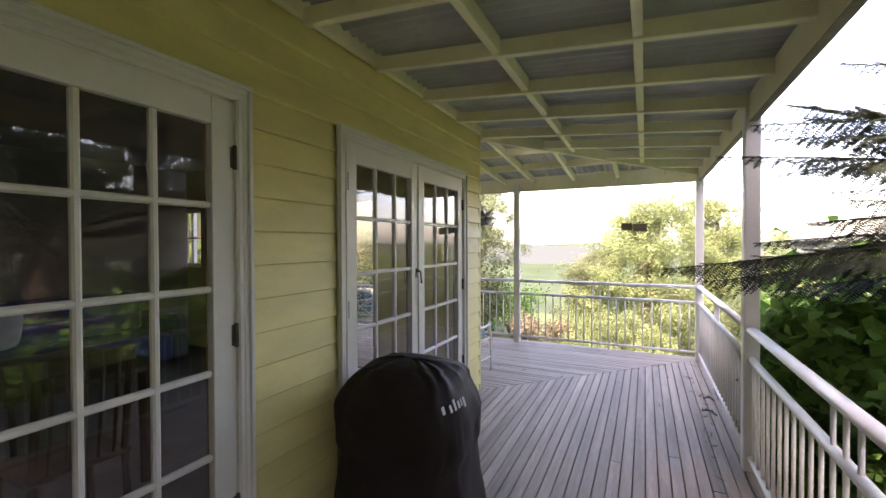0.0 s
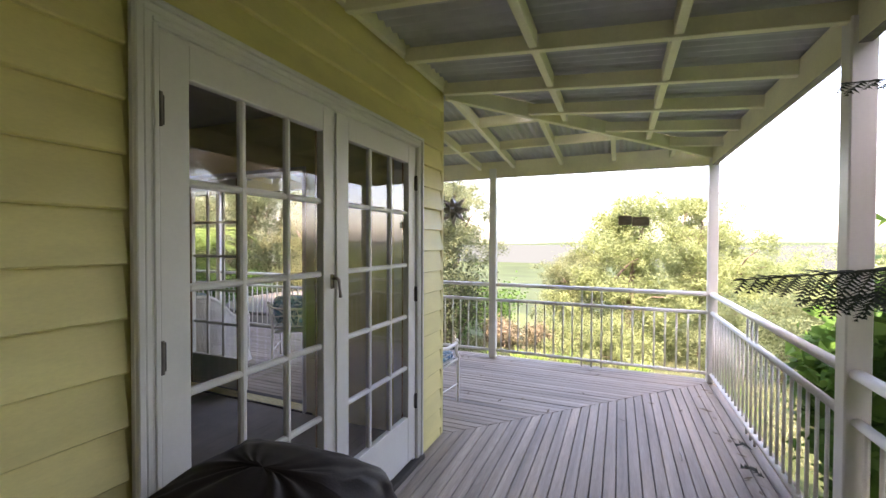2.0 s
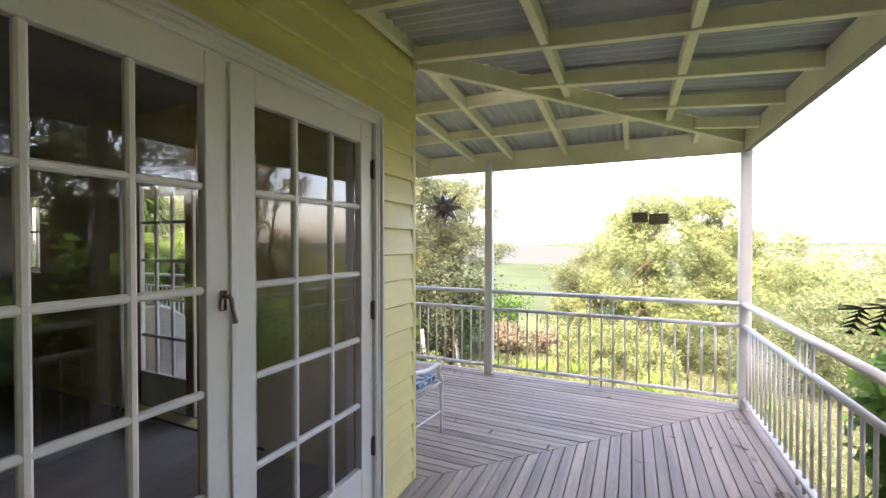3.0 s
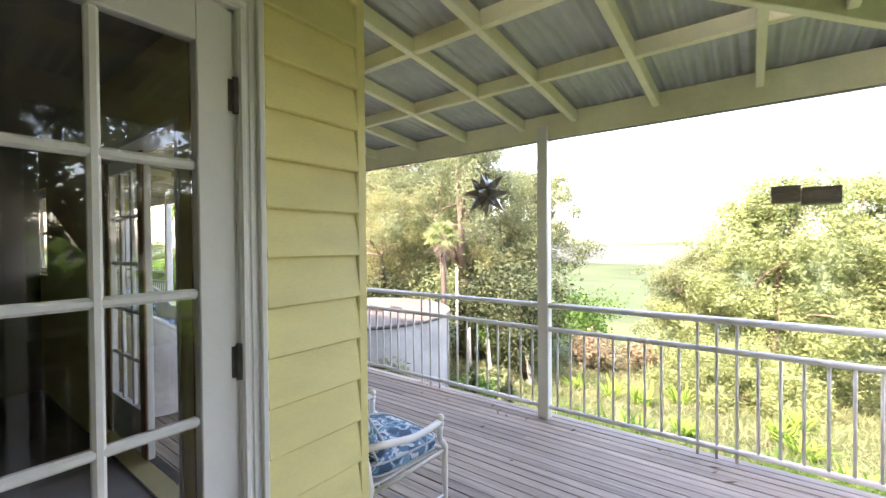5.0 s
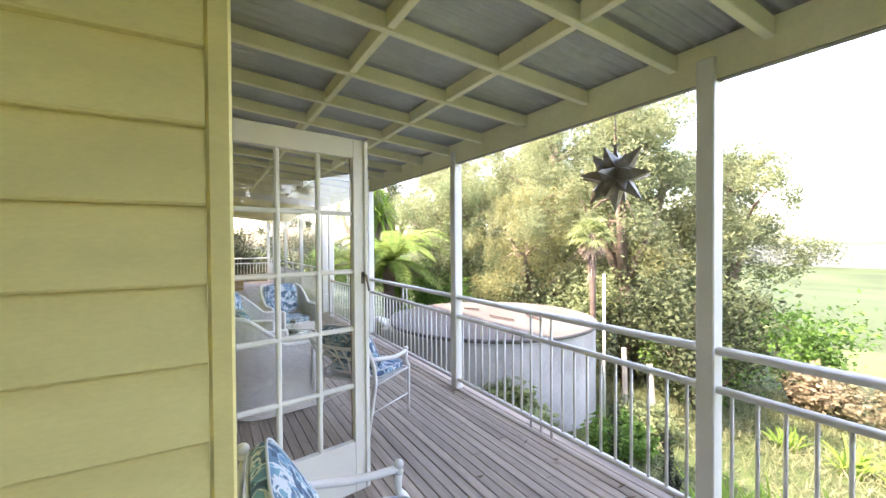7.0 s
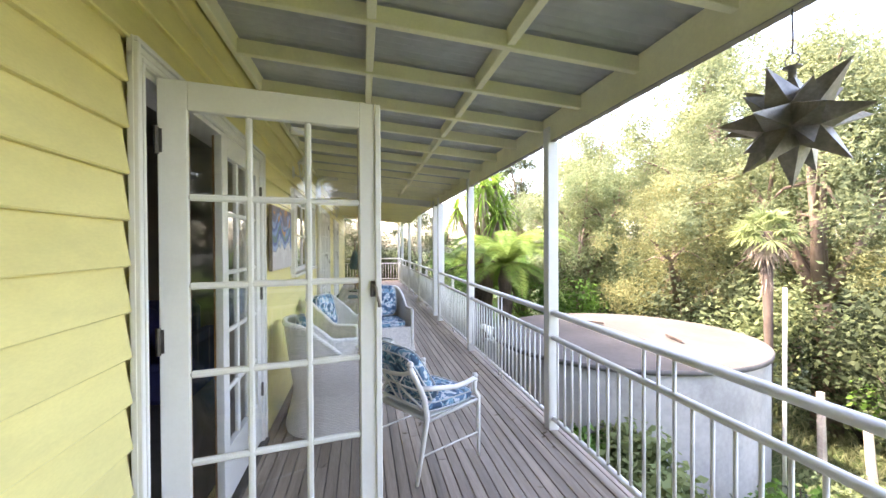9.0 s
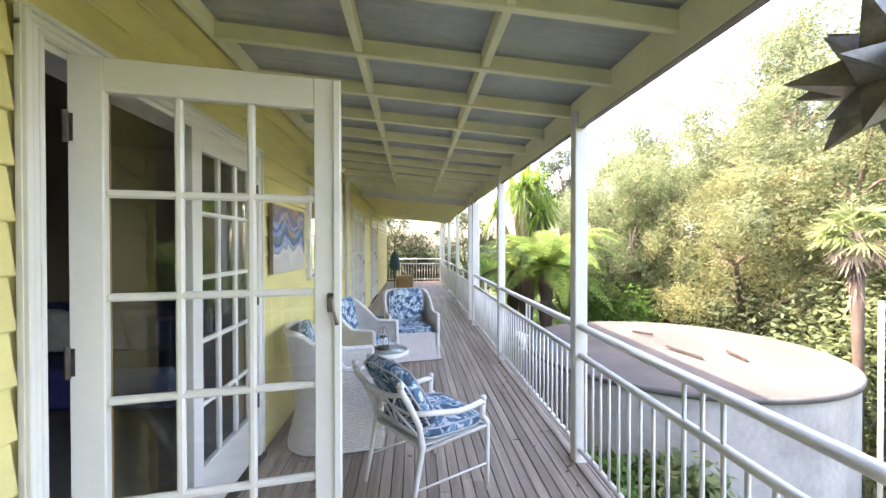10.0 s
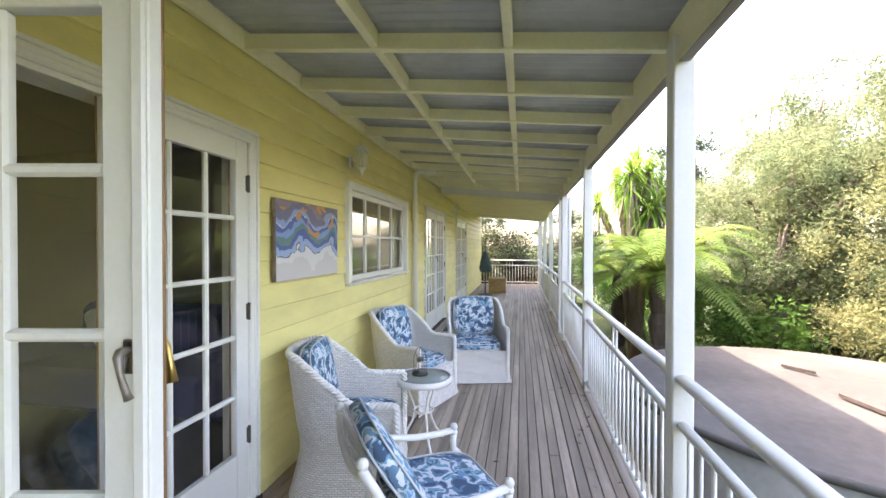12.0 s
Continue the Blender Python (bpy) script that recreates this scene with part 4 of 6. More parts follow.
wicker_chair(pose(-4.83, 5.45, 0, 0, 0, 12), "white wicker tub armchair with blue floral cushions beside the yellow wall")
wicker_chair(pose(-6.25, 5.46, 0, 0, 0, -20), "white wicker armchair with blue floral cushions against the yellow wall")
wicker_chair(pose(-7.12, 6.0, 0, 0, 0, -77), "white wicker armchair with a frayed front and blue floral cushions")

# ---- round table with a candle holder ----
tb = thing("side_table", pose(-5.32, 5.80, 0), "small round white metal table with a frosted glass top", "table")
part("tabletop", Mesh().lathe([(0, 0.528), (0.195, 0.528), (0.198, 0.532), (0.198, 0.538), (0, 0.538)], 36), TABLEGLASS, tb, "frosted grey glass top", True)
part("rim", Mesh().lathe([(0.196, 0.50), (0.212, 0.50), (0.216, 0.515), (0.212, 0.543), (0.200, 0.545), (0.196, 0.525), (0.196, 0.50)], 36), CHAIRW, tb, smooth=True)
for i in range(3):
    a = 2 * math.pi * i / 3 + 0.5
    c, s = math.cos(a), math.sin(a)
    part("leg", Mesh().tube([(c * r, s * r, z) for r, z in ((0.19, 0.505), (0.12, 0.42), (0.07, 0.30), (0.085, 0.20), (0.14, 0.10), (0.19, 0.05), (0.215, 0.006))], 0.009, 8), CHAIRW, tb, smooth=True)
part("collar", Mesh().tube([(0.075 * math.cos(2 * math.pi * i / 20), 0.075 * math.sin(2 * math.pi * i / 20), 0.285) for i in range(20)], 0.006, 6, closed=True), CHAIRW, tb, smooth=True)
cd = thing("candle_holder", pose(-5.34, 5.77, 0.545), "small candle holder with a glass chimney on a dark base", "candle holder")
part("base", Mesh().lathe([(0, 0), (0.062, 0), (0.064, 0.012), (0.058, 0.022), (0, 0.022)], 24), HARDWARE, cd, "dark round base", True)
part("chimney", Mesh().lathe([(0.036, 0.022), (0.040, 0.06), (0.030, 0.10), (0.026, 0.12), (0.032, 0.15), (0.030, 0.15), (0.024, 0.12), (0.028, 0.10), (0.038, 0.06), (0.034, 0.024)], 20), GLASS, cd, "clear glass chimney", True)
part("cup", Mesh().lathe([(0, 0.10), (0.027, 0.10), (0.029, 0.125), (0.022, 0.13), (0, 0.13)], 16), HARDWARE, cd, smooth=True)
for i in range(4):
    a = math.pi / 2 * i
    part("wire", Mesh().tube([(0.05 * math.cos(a), 0.05 * math.sin(a), 0.02), (0.052 * math.cos(a), 0.052 * math.sin(a), 0.12), (0.03 * math.cos(a), 0.03 * math.sin(a), 0.19), (0, 0, 0.205)], 0.002, 5), HARDWARE, cd)

# ---- covered barbecue ----
bq = thing("barbecue", pose(-1.12, 2.81, 0, 0, 0, 4), "barbecue under a black vinyl cover beside the glazed doors", "barbecue")
rings = [(0.015, 0.385, 0.30), (0.10, 0.375, 0.293), (0.30, 0.350, 0.275), (0.43, 0.330, 0.262), (0.475, 0.322, 0.262), (0.53, 0.340, 0.272), (0.64, 0.345, 0.275), (0.74, 0.332, 0.268), (0.79, 0.308, 0.252), (0.835, 0.275, 0.228), (0.872, 0.24, 0.20), (0.900, 0.20, 0.165),
         (0.914, 0.165, 0.125), (0.921, 0.11, 0.06), (0.923, 0.06, 0.02)]
rows = []
K = 96
fine = []
for (z0, a0, b0), (z1, a1, b1) in zip(rings, rings[1:]):
    for q in range(4):
        f = q / 4
        fine.append((z0 + (z1 - z0) * f, a0 + (a1 - a0) * f, b0 + (b1 - b0) * f))
fine.append(rings[-1])
for z, a, b in fine:
    row = []
    for j in range(K + 1):
        ph = 2 * math.pi * (j % K) / K
        cx, sy = math.cos(ph), math.sin(ph)
        e = 0.42 if z < 0.9 else 0.7
        ux, uy = math.copysign(abs(cx) ** e, cx), math.copysign(abs(sy) ** e, sy)
        fold = 0.03 * noise.noise(Vector((cx * 2.6, sy * 2.6, z * 1.3))) + 0.05 * (0.25 - abs(noise.noise(Vector((cx * 1.6 + 3, sy * 1.6, z * 2.2))))) + 0.03 * (0.2 - abs(noise.noise(Vector((cx * 3.1, sy * 3.1 + 5, z * 4.5))))) + 0.020 * (1 - min(1, z)) * math.sin(ph * 9 + 3 * noise.noise(Vector((cx, sy, z * 2)))) + 0.012 * noise.noise(Vector((cx * 7, sy * 7, z * 6)))
        for sc, am, of in ((2.2, 0.16, 11), (4.3, 0.085, 23), (8.5, 0.035, 37)):
            fold += am * (0.16 - abs(noise.noise(Vector((ux * sc * 0.5 + of, uy * sc * 0.5, z * sc))))) * min(1, z * 2.2)
        k = 1 + fold * (0.8 if z < 0.93 else 0.5)
        bulge = (0.03 * math.exp(-((ph - 0.55) / 0.4) ** 2) + 0.02 * max(0, cx)) * math.exp(-((z - 0.87) / 0.05) ** 2)
        row.append((ux * a * k + bulge, uy * b * k, z + 0.012 * noise.noise(Vector((cx * 3, sy * 3, 4))) * (z > 0.8)))
    rows.append(row)
rows.append([(0.0, 0.0, 0.924)] * (K + 1))
part("cover", Mesh().grid(rows), COVER, bq, "creased black vinyl cover", True)
# the maker's mark, as plain pale bars
for i, (w, h, o) in enumerate(((0.026, 0.034, 0), (0.020, 0.034, 0), (0.020, 0.050, 0.008), (0.020, 0.034, 0), (0.014, 0.034, 0), (0.020, 0.046, -0.01))):
    yy = -0.235 + i * 0.032
    hit = max(p[0] for row in rows for p in row if abs(p[1] - yy) < 0.03 and abs(p[2] - 0.775) < 0.03)
    part("mark", Mesh().box((0.0, -w / 2, -h / 2 + o), (0.003, w / 2, h / 2 + o), 0.001), PRINT, bq, "pale printed mark").matrix_basis = pose(hit - 0.004, yy, 0.775, 0, -20, -4)

# ---- hanging star ----
st = thing("star_lantern", pose(-2.355, 7.205, 1.925, 0, 0, 14), "dark pierced metal star lantern hanging from the beam", "lantern")
core_r, tip = 0.11, 0.232
g = 1 + math.sqrt(2)
corners = set()
for perm in ((1, 1, g), (1, g, 1), (g, 1, 1)):
    for sx in (1, -1):
        for sy in (1, -1):
            for sz in (1, -1):
                corners.add((perm[0] * sx, perm[1] * sy, perm[2] * sz))
corners = [Vector(c).normalized() * core_r for c in sorted(corners)]
dirs = [Vector(d) for d in [(x, y, z) for x in (-1, 0, 1) for y in (-1, 0, 1) for z in (-1, 0, 1)] if any(d)]
rs_ = random.Random(3)
for d in dirs:
    n = d.normalized()
    ds = sorted(corners, key=lambda c: -c.dot(n))
    m = 3 if sum(1 for c in d if c) == 3 else 4
    ring = ds[:m]
    u = (ring[0] - n * ring[0].dot(n)).normalized()
    w = n.cross(u)
    ring.sort(key=lambda c: math.atan2(c.dot(w), c.dot(u)))
    L = tip * (0.80 if m == 3 else 1.0) * rs_.uniform(0.95, 1.03)
    if n.z > 0.99:
        L = 0.17
    ms = Mesh().add([*ring, n * L], [(i, (i + 1) % m, m) for i in range(m)])
    for i in range(m):
        a, b = ring[i], ring[(i + 1) % m]
        fn = (b - a).cross(n * L - a).normalized()
        for f, gq in ((0.3, 0.5), (0.5, 0.35), (0.5, 0.65), (0.68, 0.5)):
            c = (a.lerp(b, gq)).lerp(n * L, f) + fn * 0.0006
            t1, t2 = (b - a).normalized() * 0.0035, fn.cross((b - a).normalized()) * 0.0035
            ms.add([c + t1, c + t2, c - t1, c - t2], [(0, 1, 2, 3)])
    part("spike", ms, STARM, st)
ct = Mesh().lathe([(0.013, 0.15), (0.012, 0.185), (0.028, 0.188), (0.028, 0.192), (0, 0.194)], 12)
part("cap", ct, STARM, st, smooth=True)
ch = Mesh().tube([(0.022 * math.cos(2 * math.pi * i / 16), 0, 0.215 + 0.022 * math.sin(2 * math.pi * i / 16)) for i in range(16)], 0.002, 5, closed=True)
part("ring", ch, HARDWARE, st)
part("chain", Mesh().tube([(0, 0, 0.236), (0.002, 0, 0.30), (-0.001, 0, 0.36), (0, 0, 0.40)], 0.003, 6), HARDWARE, st)

# ---- hanging timber bird feeder boxes ----
for x0, x1, z, dy in ((-0.31, -0.165, 1.70, 0.0), (-0.165, 0.015, 1.685, 0.02)):
    bx_ = thing("hanging_box", pose((x0 + x1) / 2, 7.20 + dy, z), "small weathered timber box hanging on wires from the beam", "box", "hanging boxes")
    w = (x1 - x0) / 2 - 0.004
    for a, b in (((-w, -0.06, 0), (w, -0.048, 0.10)), ((-w, 0.048, 0), (w, 0.06, 0.10)), ((-w, -0.047, 0), (-w + 0.012, 0.047, 0.098)), ((w - 0.012, -0.047, 0), (w, 0.047, 0.098)), ((-w + 0.013, -0.047, 0.002), (w - 0.013, 0.047, 0.012))):
        part("board", Mesh().box(a, b, 0.002), RAWWOOD, bx_)
    part("wire", Mesh().tube([(0, 0, 0.01), (0, 0, 0.63)], 0.0016, 5), HARDWARE, bx_)
    part("hook", Mesh().tube([(0.012 * math.cos(a), 0, 0.13 + 0.012 * math.sin(a)) for a in [0.3 * i for i in range(18)]], 0.003, 5), HARDWARE, bx_)

# ---- on the long wall: window, painting, lamp, downpipe ----
wx0, wx1, wz0, wz1 = -7.72, -5.875, 1.19, 2.05
wd = thing("window_1", pose(0, WALL_Y, 0), "white timber window of eight panes", "window", kind="structure")
fr = Mesh()
for a, b in (((wx0 - 0.075, -0.1, wz1), (wx1 + 0.075, 0.045, wz1 + 0.07)), ((wx0 - 0.075, -0.1, wz0), (wx0, 0.044, wz1)), ((wx1, -0.1, wz0), (wx1 + 0.075, 0.044, wz1))):
    fr.box(a, b, 0.004)
part("window_frame", fr, WHITE, wd)
part("window_sill", Mesh().box((wx0 - 0.085, -0.1, wz0 - 0.035), (wx1 + 0.085, 0.06, wz0 - 0.002), 0.006), WHITE, wd)
sash = Mesh()
for a, b in (((wx0, -0.05, wz0), (wx1, -0.01, wz0 + 0.05)), ((wx0, -0.05, wz1 - 0.05), (wx1, -0.01, wz1)), ((wx0, -0.05, wz0 + 0.05), (wx0 + 0.05, -0.011, wz1 - 0.05)), ((wx1 - 0.05, -0.05, wz0 + 0.05), (wx1, -0.011, wz1 - 0.05))):
    sash.box(a, b, 0.004)
part("sash", sash, WHITE, wd)
gx0, gx1, gz0, gz1 = wx0 + 0.05, wx1 - 0.05, wz0 + 0.05, wz1 - 0.05
for i in range(1, 4):
    x = gx0 + (gx1 - gx0) * i / 4
    part("glazing_bar", Mesh().box((x - 0.014, -0.045, gz0), (x + 0.014, -0.014, gz1), 0.005), WHITE, wd)
part("glazing_bar", Mesh().box((gx0, -0.044, (gz0 + gz1) / 2 - 0.014), (gx1, -0.015, (gz0 + gz1) / 2 + 0.014), 0.005), WHITE, wd)
for i in range(4):
    for j in range(2):
        xa, xb = gx0 + (gx1 - gx0) * i / 4, gx0 + (gx1 - gx0) * (i + 1) / 4
        za, zb = gz0 + (gz1 - gz0) * j / 2, gz0 + (gz1 - gz0) * (j + 1) / 2
        p = part("pane", Mesh().add([(xb, -0.03, za), (xa, -0.03, za), (xa, -0.03, zb), (xb, -0.03, zb)], [(0, 1, 2, 3)]), GLASS, wd, "clear glass pane")
        p.visible_shadow = False


def picture_material():
    """A painted seascape: dark top, rolling blue bands, orange strokes, a pale shore."""
    mat = material("painted_seascape", (0.5, 0.5, 0.5), 0.6, bump=0.3, fine=60)
    nt = mat.node_tree
    bsdf = nt.nodes["Principled BSDF"]
    uv = nt.nodes.new("ShaderNodeUVMap")
    sep = nt.nodes.new("ShaderNodeSeparateXYZ")
    nt.links.new(uv.outputs[0], sep.inputs[0])

    def math_node(op, a, b):
        n = nt.nodes.new("ShaderNodeMath")
        n.operation = op
        for sock, v in zip(n.inputs, (a, b)):
            if hasattr(v, "links"):
                nt.links.new(v, sock)
            else:
                sock.default_value = v
        return n.outputs[0]

    def fbm(sc, det, dist=0.5):
        n = nt.nodes.new("ShaderNodeTexNoise")
        n.inputs["Scale"].default_value, n.inputs["Detail"].default_value, n.inputs["Distortion"].default_value = sc, det, dist
        nt.links.new(uv.outputs[0], n.inputs["Vector"])
        return n.outputs[0]

    wave = math_node("SINE", math_node("MULTIPLY", sep.outputs[0], 8.0), 0.0)
    v = math_node("ADD", sep.outputs[1], math_node("MULTIPLY", wave, 0.07))
    v = math_node("ADD", v, math_node("MULTIPLY", math_node("SUBTRACT", fbm(2.0, 5, 0.7), 0.5), 0.62))
    r = nt.nodes.new("ShaderNodeValToRGB")
    r.color_ramp.interpolation = "CONSTANT"
    els = r.color_ramp.elements
    els[0].position, els[0].color = 0.0, (0.58, 0.55, 0.55, 1)
    els[1].position, els[1].color = 0.22, (0.66, 0.64, 0.64, 1)
    for pos, c in ((0.33, (0.12, 0.11, 0.12)), (0.345, (0.30, 0.40, 0.62)), (0.42, (0.08, 0.12, 0.34)), (0.50, (0.12, 0.22, 0.22)), (0.58, (0.20, 0.32, 0.58)), (0.66, (0.09, 0.13, 0.36)), (0.735, (0.55, 0.58, 0.62)), (0.75, (0.24, 0.34, 0.60)), (0.80, (0.17, 0.16, 0.24)), (0.93, (0.26, 0.20, 0.22))):
        els.new(pos).color = (*c, 1)
    nt.links.new(v, r.inputs[0])
    spot = nt.nodes.new("ShaderNodeMapRange")
    spot.inputs[1].default_value, spot.inputs[2].default_value = 0.57, 0.59
    nt.links.new(fbm(2.6, 2, 1.2), spot.inputs[0])
    up = nt.nodes.new("ShaderNodeMapRange")
    up.inputs[1].default_value, up.inputs[2].default_value = 0.45, 0.5
    nt.links.new(sep.outputs[1], up.inputs[0])
    m = nt.nodes.new("ShaderNodeMix")
    m.data_type = "RGBA"
    nt.links.new(math_node("MULTIPLY", spot.outputs[0], up.outputs[0]), m.inputs[0])
    nt.links.new(r.outputs[0], m.inputs[6])
    m.inputs[7].default_value = (0.62, 0.27, 0.08, 1)
    nt.links.new(m.outputs[2], bsdf.inputs["Base Color"])
    return mat


pt = thing("painting", pose(-5.10, WALL_Y + 0.022, 1.562, 0, 0, 0), "abstract seascape painting in blue, orange and white on canvas", "painting")
part("canvas", Mesh().box((-0.445, 0.0, -0.27), (0.445, 0.026, 0.27), 0.004), RAWWOOD, pt, "stretched canvas edge")
part("picture", Mesh().add([(0.442, 0.0285, -0.267), (-0.442, 0.0285, -0.267), (-0.442, 0.0285, 0.267), (0.442, 0.0285, 0.267)], [(0, 1, 2, 3)], uv=[(0.001, 0.001), (1.65, 0.001), (1.65, 1), (0.001, 1)]),
     picture_material(), pt, "painted seascape")


def wall_lamp(x):
    l = thing("wall_lamp", pose(x, WALL_Y + 0.012, 2.345), "cream metal carriage lamp fixed to the yellow wall", "wall lamp", "carriage lamps")
    part("bracket", Mesh().box((-0.04, 0, -0.10), (0.04, 0.016, 0.02), 0.006).tube([(0, 0.012, -0.06), (0, 0.06, -0.09), (0, 0.10, -0.06), (0, 0.115, 0.0), (0, 0.115, 0.085)], 0.009, 8), WHITE, l, smooth=True)
    at = pose(0, 0.115, 0)
    part("roof", Mesh().lathe([(0.066, 0.055), (0.07, 0.06), (0.045, 0.09), (0.02, 0.105), (0.012, 0.13), (0, 0.135)], 6, at), WHITE, l)
    part("glass", Mesh().lathe([(0.034, -0.10), (0.058, 0.055)], 6, at), GLASS, l, "clear lamp glass")
    for i in range(6):
        a = math.pi / 3 * i
        part("bar", Mesh().tube([at @ Vector((0.035 * math.cos(a), 0.035 * math.sin(a), -0.10)), at @ Vector((0.06 * math.cos(a), 0.06 * math.sin(a), 0.056))], 0.004, 5), WHITE, l)
    part("finial", Mesh().lathe([(0.038, -0.10), (0.038, -0.108), (0.016, -0.125), (0.012, -0.15), (0.004, -0.175), (0, -0.18)], 12, at), WHITE, l, smooth=True)
    return l


wall_lamp(-5.90)
wall_lamp(-11.6)
dp = Mesh().tube([(-8.09, POST_Y - 1.9, 2.60), (-8.09, WALL_Y + 0.14, 2.59), (-8.09, WALL_Y + 0.075, 2.55), (-8.09, WALL_Y + 0.06, 2.48), (-8.09, WALL_Y + 0.06, 0.02)], 0.038, 12)
single("downpipe", dp, WHITE, "white round downpipe running down the wall", "downpipe", kind="structure", smooth=True)

# ---- further along the verandah ----
bs = thing("basket_box", pose(-15.9, 5.75, 0, 0, 0, 6), "brown cane box standing on the deck", "box")
part("body", Mesh().box((-0.3, -0.27, 0.002), (0.3, 0.27, 0.42), 0.012), CARD, bs)
part("lid", Mesh().box((-0.31, -0.28, 0.425), (0.31, 0.28, 0.47), 0.01), CARD, bs)
um = thing("folded_umbrella", pose(-14.9, 5.45, 0), "folded teal garden umbrella on a pole", "umbrella")
part("pole", Mesh().tube([(0, 0, 0.04), (0, 0, 1.75)], 0.02, 8), DARKWOOD, um)
part("canopy", Mesh().lathe([(0.03, 0.78), (0.15, 0.72), (0.19, 0.85), (0.14, 1.1), (0.09, 1.25), (0.03, 1.35)], 14), TEAL, um, "folded teal canvas", True)
part("base", Mesh().lathe([(0, 0.002), (0.22, 0.002), (0.22, 0.04), (0.05, 0.07), (0, 0.07)], 20), HARDWARE, um)
for x, y, w in ((-9.9, 5.45, 0.6), (-13.45, 5.55, 0.55)):
    single("door_mat", Mesh().box((x - 0.38, y - w / 2, 0.002), (x + 0.38, y + w / 2, 0.016), 0.005), TEAL, "dark fibre door mat lying on the deck", "door mat", "door mats")

# ---- rooms behind the glass ----
sf = thing("sofa", pose(IN_W + 0.62, 3.0, 0.015, 0, 0, -90), "dark blue upholstered sofa against the inner wall", "sofa")
part("seat", Mesh().box((-1.0, -0.42, 0.08), (1.0, 0.42, 0.44), 0.05), BLUECLOTH, sf, smooth=False)
part("backrest", Mesh().box((-1.0, -0.46, 0.40), (1.0, -0.2, 0.92), 0.07), BLUECLOTH, sf)
for s in (-1, 1):
    part("armrest", Mesh().box((s * 1.0, -0.44, 0.08), (s * 1.2, 0.42, 0.64), 0.06), BLUECLOTH, sf)
for x in (-0.5, 0.45):
    part("cushion", pillow((0.5, 0.45, 0.16)), BLUECLOTH if x < 0 else PALECLOTH, sf, "loose cushion", True).matrix_basis = pose(x, -0.1, 0.68, 70)
tb2 = thing("dining_table", pose(-3.3, 1.6, 0.015, 0, 0, 0), "dark timber dining table inside the house", "table")
part("tabletop", Mesh().box((-0.5, -0.95, 0.72), (0.5, 0.95, 0.755), 0.006), DARKWOOD, tb2)
for sx in (-1, 1):
    for sy in (-1, 1):
        part("leg", Mesh().tube([(sx * 0.42, sy * 0.86, 0.0), (sx * 0.42, sy * 0.86, 0.72)], [0.028, 0.04], 10), DARKWOOD, tb2)


def dining_chair(m):
    c = thing("dining_chair", m, "dark timber dining chair with a slatted back", "chair", "dining chairs")
    part("seat", Mesh().box((-0.21, -0.2, 0.43), (0.21, 0.21, 0.46), 0.01), DARKWOOD, c)
    for sx in (-1, 1):
        part("leg", Mesh().tube([(sx * 0.19, 0.18, 0), (sx * 0.18, 0.18, 0.43)], 0.018, 8), DARKWOOD, c)
        part("leg", Mesh().tube([(sx * 0.19, -0.2, 0), (sx * 0.18, -0.18, 0.45), (sx * 0.18, -0.25, 0.98)], 0.018, 8), DARKWOOD, c)
    part("top_rail", Mesh().box((-0.2, -0.265, 0.92), (0.2, -0.235, 1.0), 0.008), DARKWOOD, c)
    for i in range(5):
        x = -0.13 + 0.065 * i
        part("slat", Mesh().tube([(x, -0.185, 0.46), (x, -0.245, 0.93)], 0.009, 6), DARKWOOD, c)
    return c


first = dining_chair(pose(-2.62, 1.15, 0.015, 0, 0, 90))
for x, y, r in ((-2.62, 1.95, 90), (-3.98, 1.15, -90), (-3.98, 1.95, -90)):
    copy_thing(first, pose(x, y, 0.015, 0, 0, r))

# ---- concrete tank and garden things ----
TX, TY, TR, TZ = -6.45, 9.27, 1.76, 0.22
tank = thing("water_tank", pose(TX, TY, 0), "round concrete water tank with a pale flat top beside the deck", "water tank")
part("wall", Mesh().lathe([(TR - 0.03, -1.25), (TR - 0.03, TZ - 0.05)], 72), CONCRETE, tank, "pale grey streaked concrete wall", True)
part("lip", Mesh().lathe([(TR - 0.03, TZ - 0.06), (TR, TZ - 0.055), (TR + 0.004, TZ - 0.01), (TR - 0.01, TZ - 0.001)], 72), LIP, tank, "dark concrete rim", True)
rows = []
for j in range(1, 13):
    r = (TR - 0.008) * j / 12
    rows.append([(r * math.cos(2 * math.pi * i / 72), r * math.sin(2 * math.pi * i / 72), TZ + 0.012 * noise.noise(Vector((r * math.cos(i * 0.0873) * 2, r * math.sin(i * 0.0873) * 2, 1))) * (j < 12)) for i in range(73)])
part("top", Mesh().grid([[(0.001 * math.cos(2 * math.pi * i / 72), 0.001 * math.sin(2 * math.pi * i / 72), TZ) for i in range(73)]] + rows), CONCTOP, tank, "weathered concrete top, its colour darkened against sun glare")
for x, y, a, L in ((-7.15, 9.35, 35, 0.30), (-6.1, 9.25, 8, 0.55), (-5.9, 9.75, -12, 0.4)):
    m = pose(x, y, TZ + 0.016, 0, 0, a)
    ob = single("steel_bar", Mesh().box((-L / 2, -0.02, 0), (L / 2, 0.02, 0.004), 0.001).box((-L / 2, -0.02, 0.004), (L / 2, -0.014, 0.03), 0.001), STEELROD, "rusty steel angle lying on the tank top", "steel bar", "steel bars")
    ob.matrix_basis = m
single("pipe_pole", Mesh().tube([(-4.62, 9.95, ground_z(-4.62, 9.95) - 0.1), (-4.62, 9.95, 1.04)], 0.018, 8), WHITE, "thin white pole standing beside the tank", "pole", smooth=True)
rp = random.Random(8)
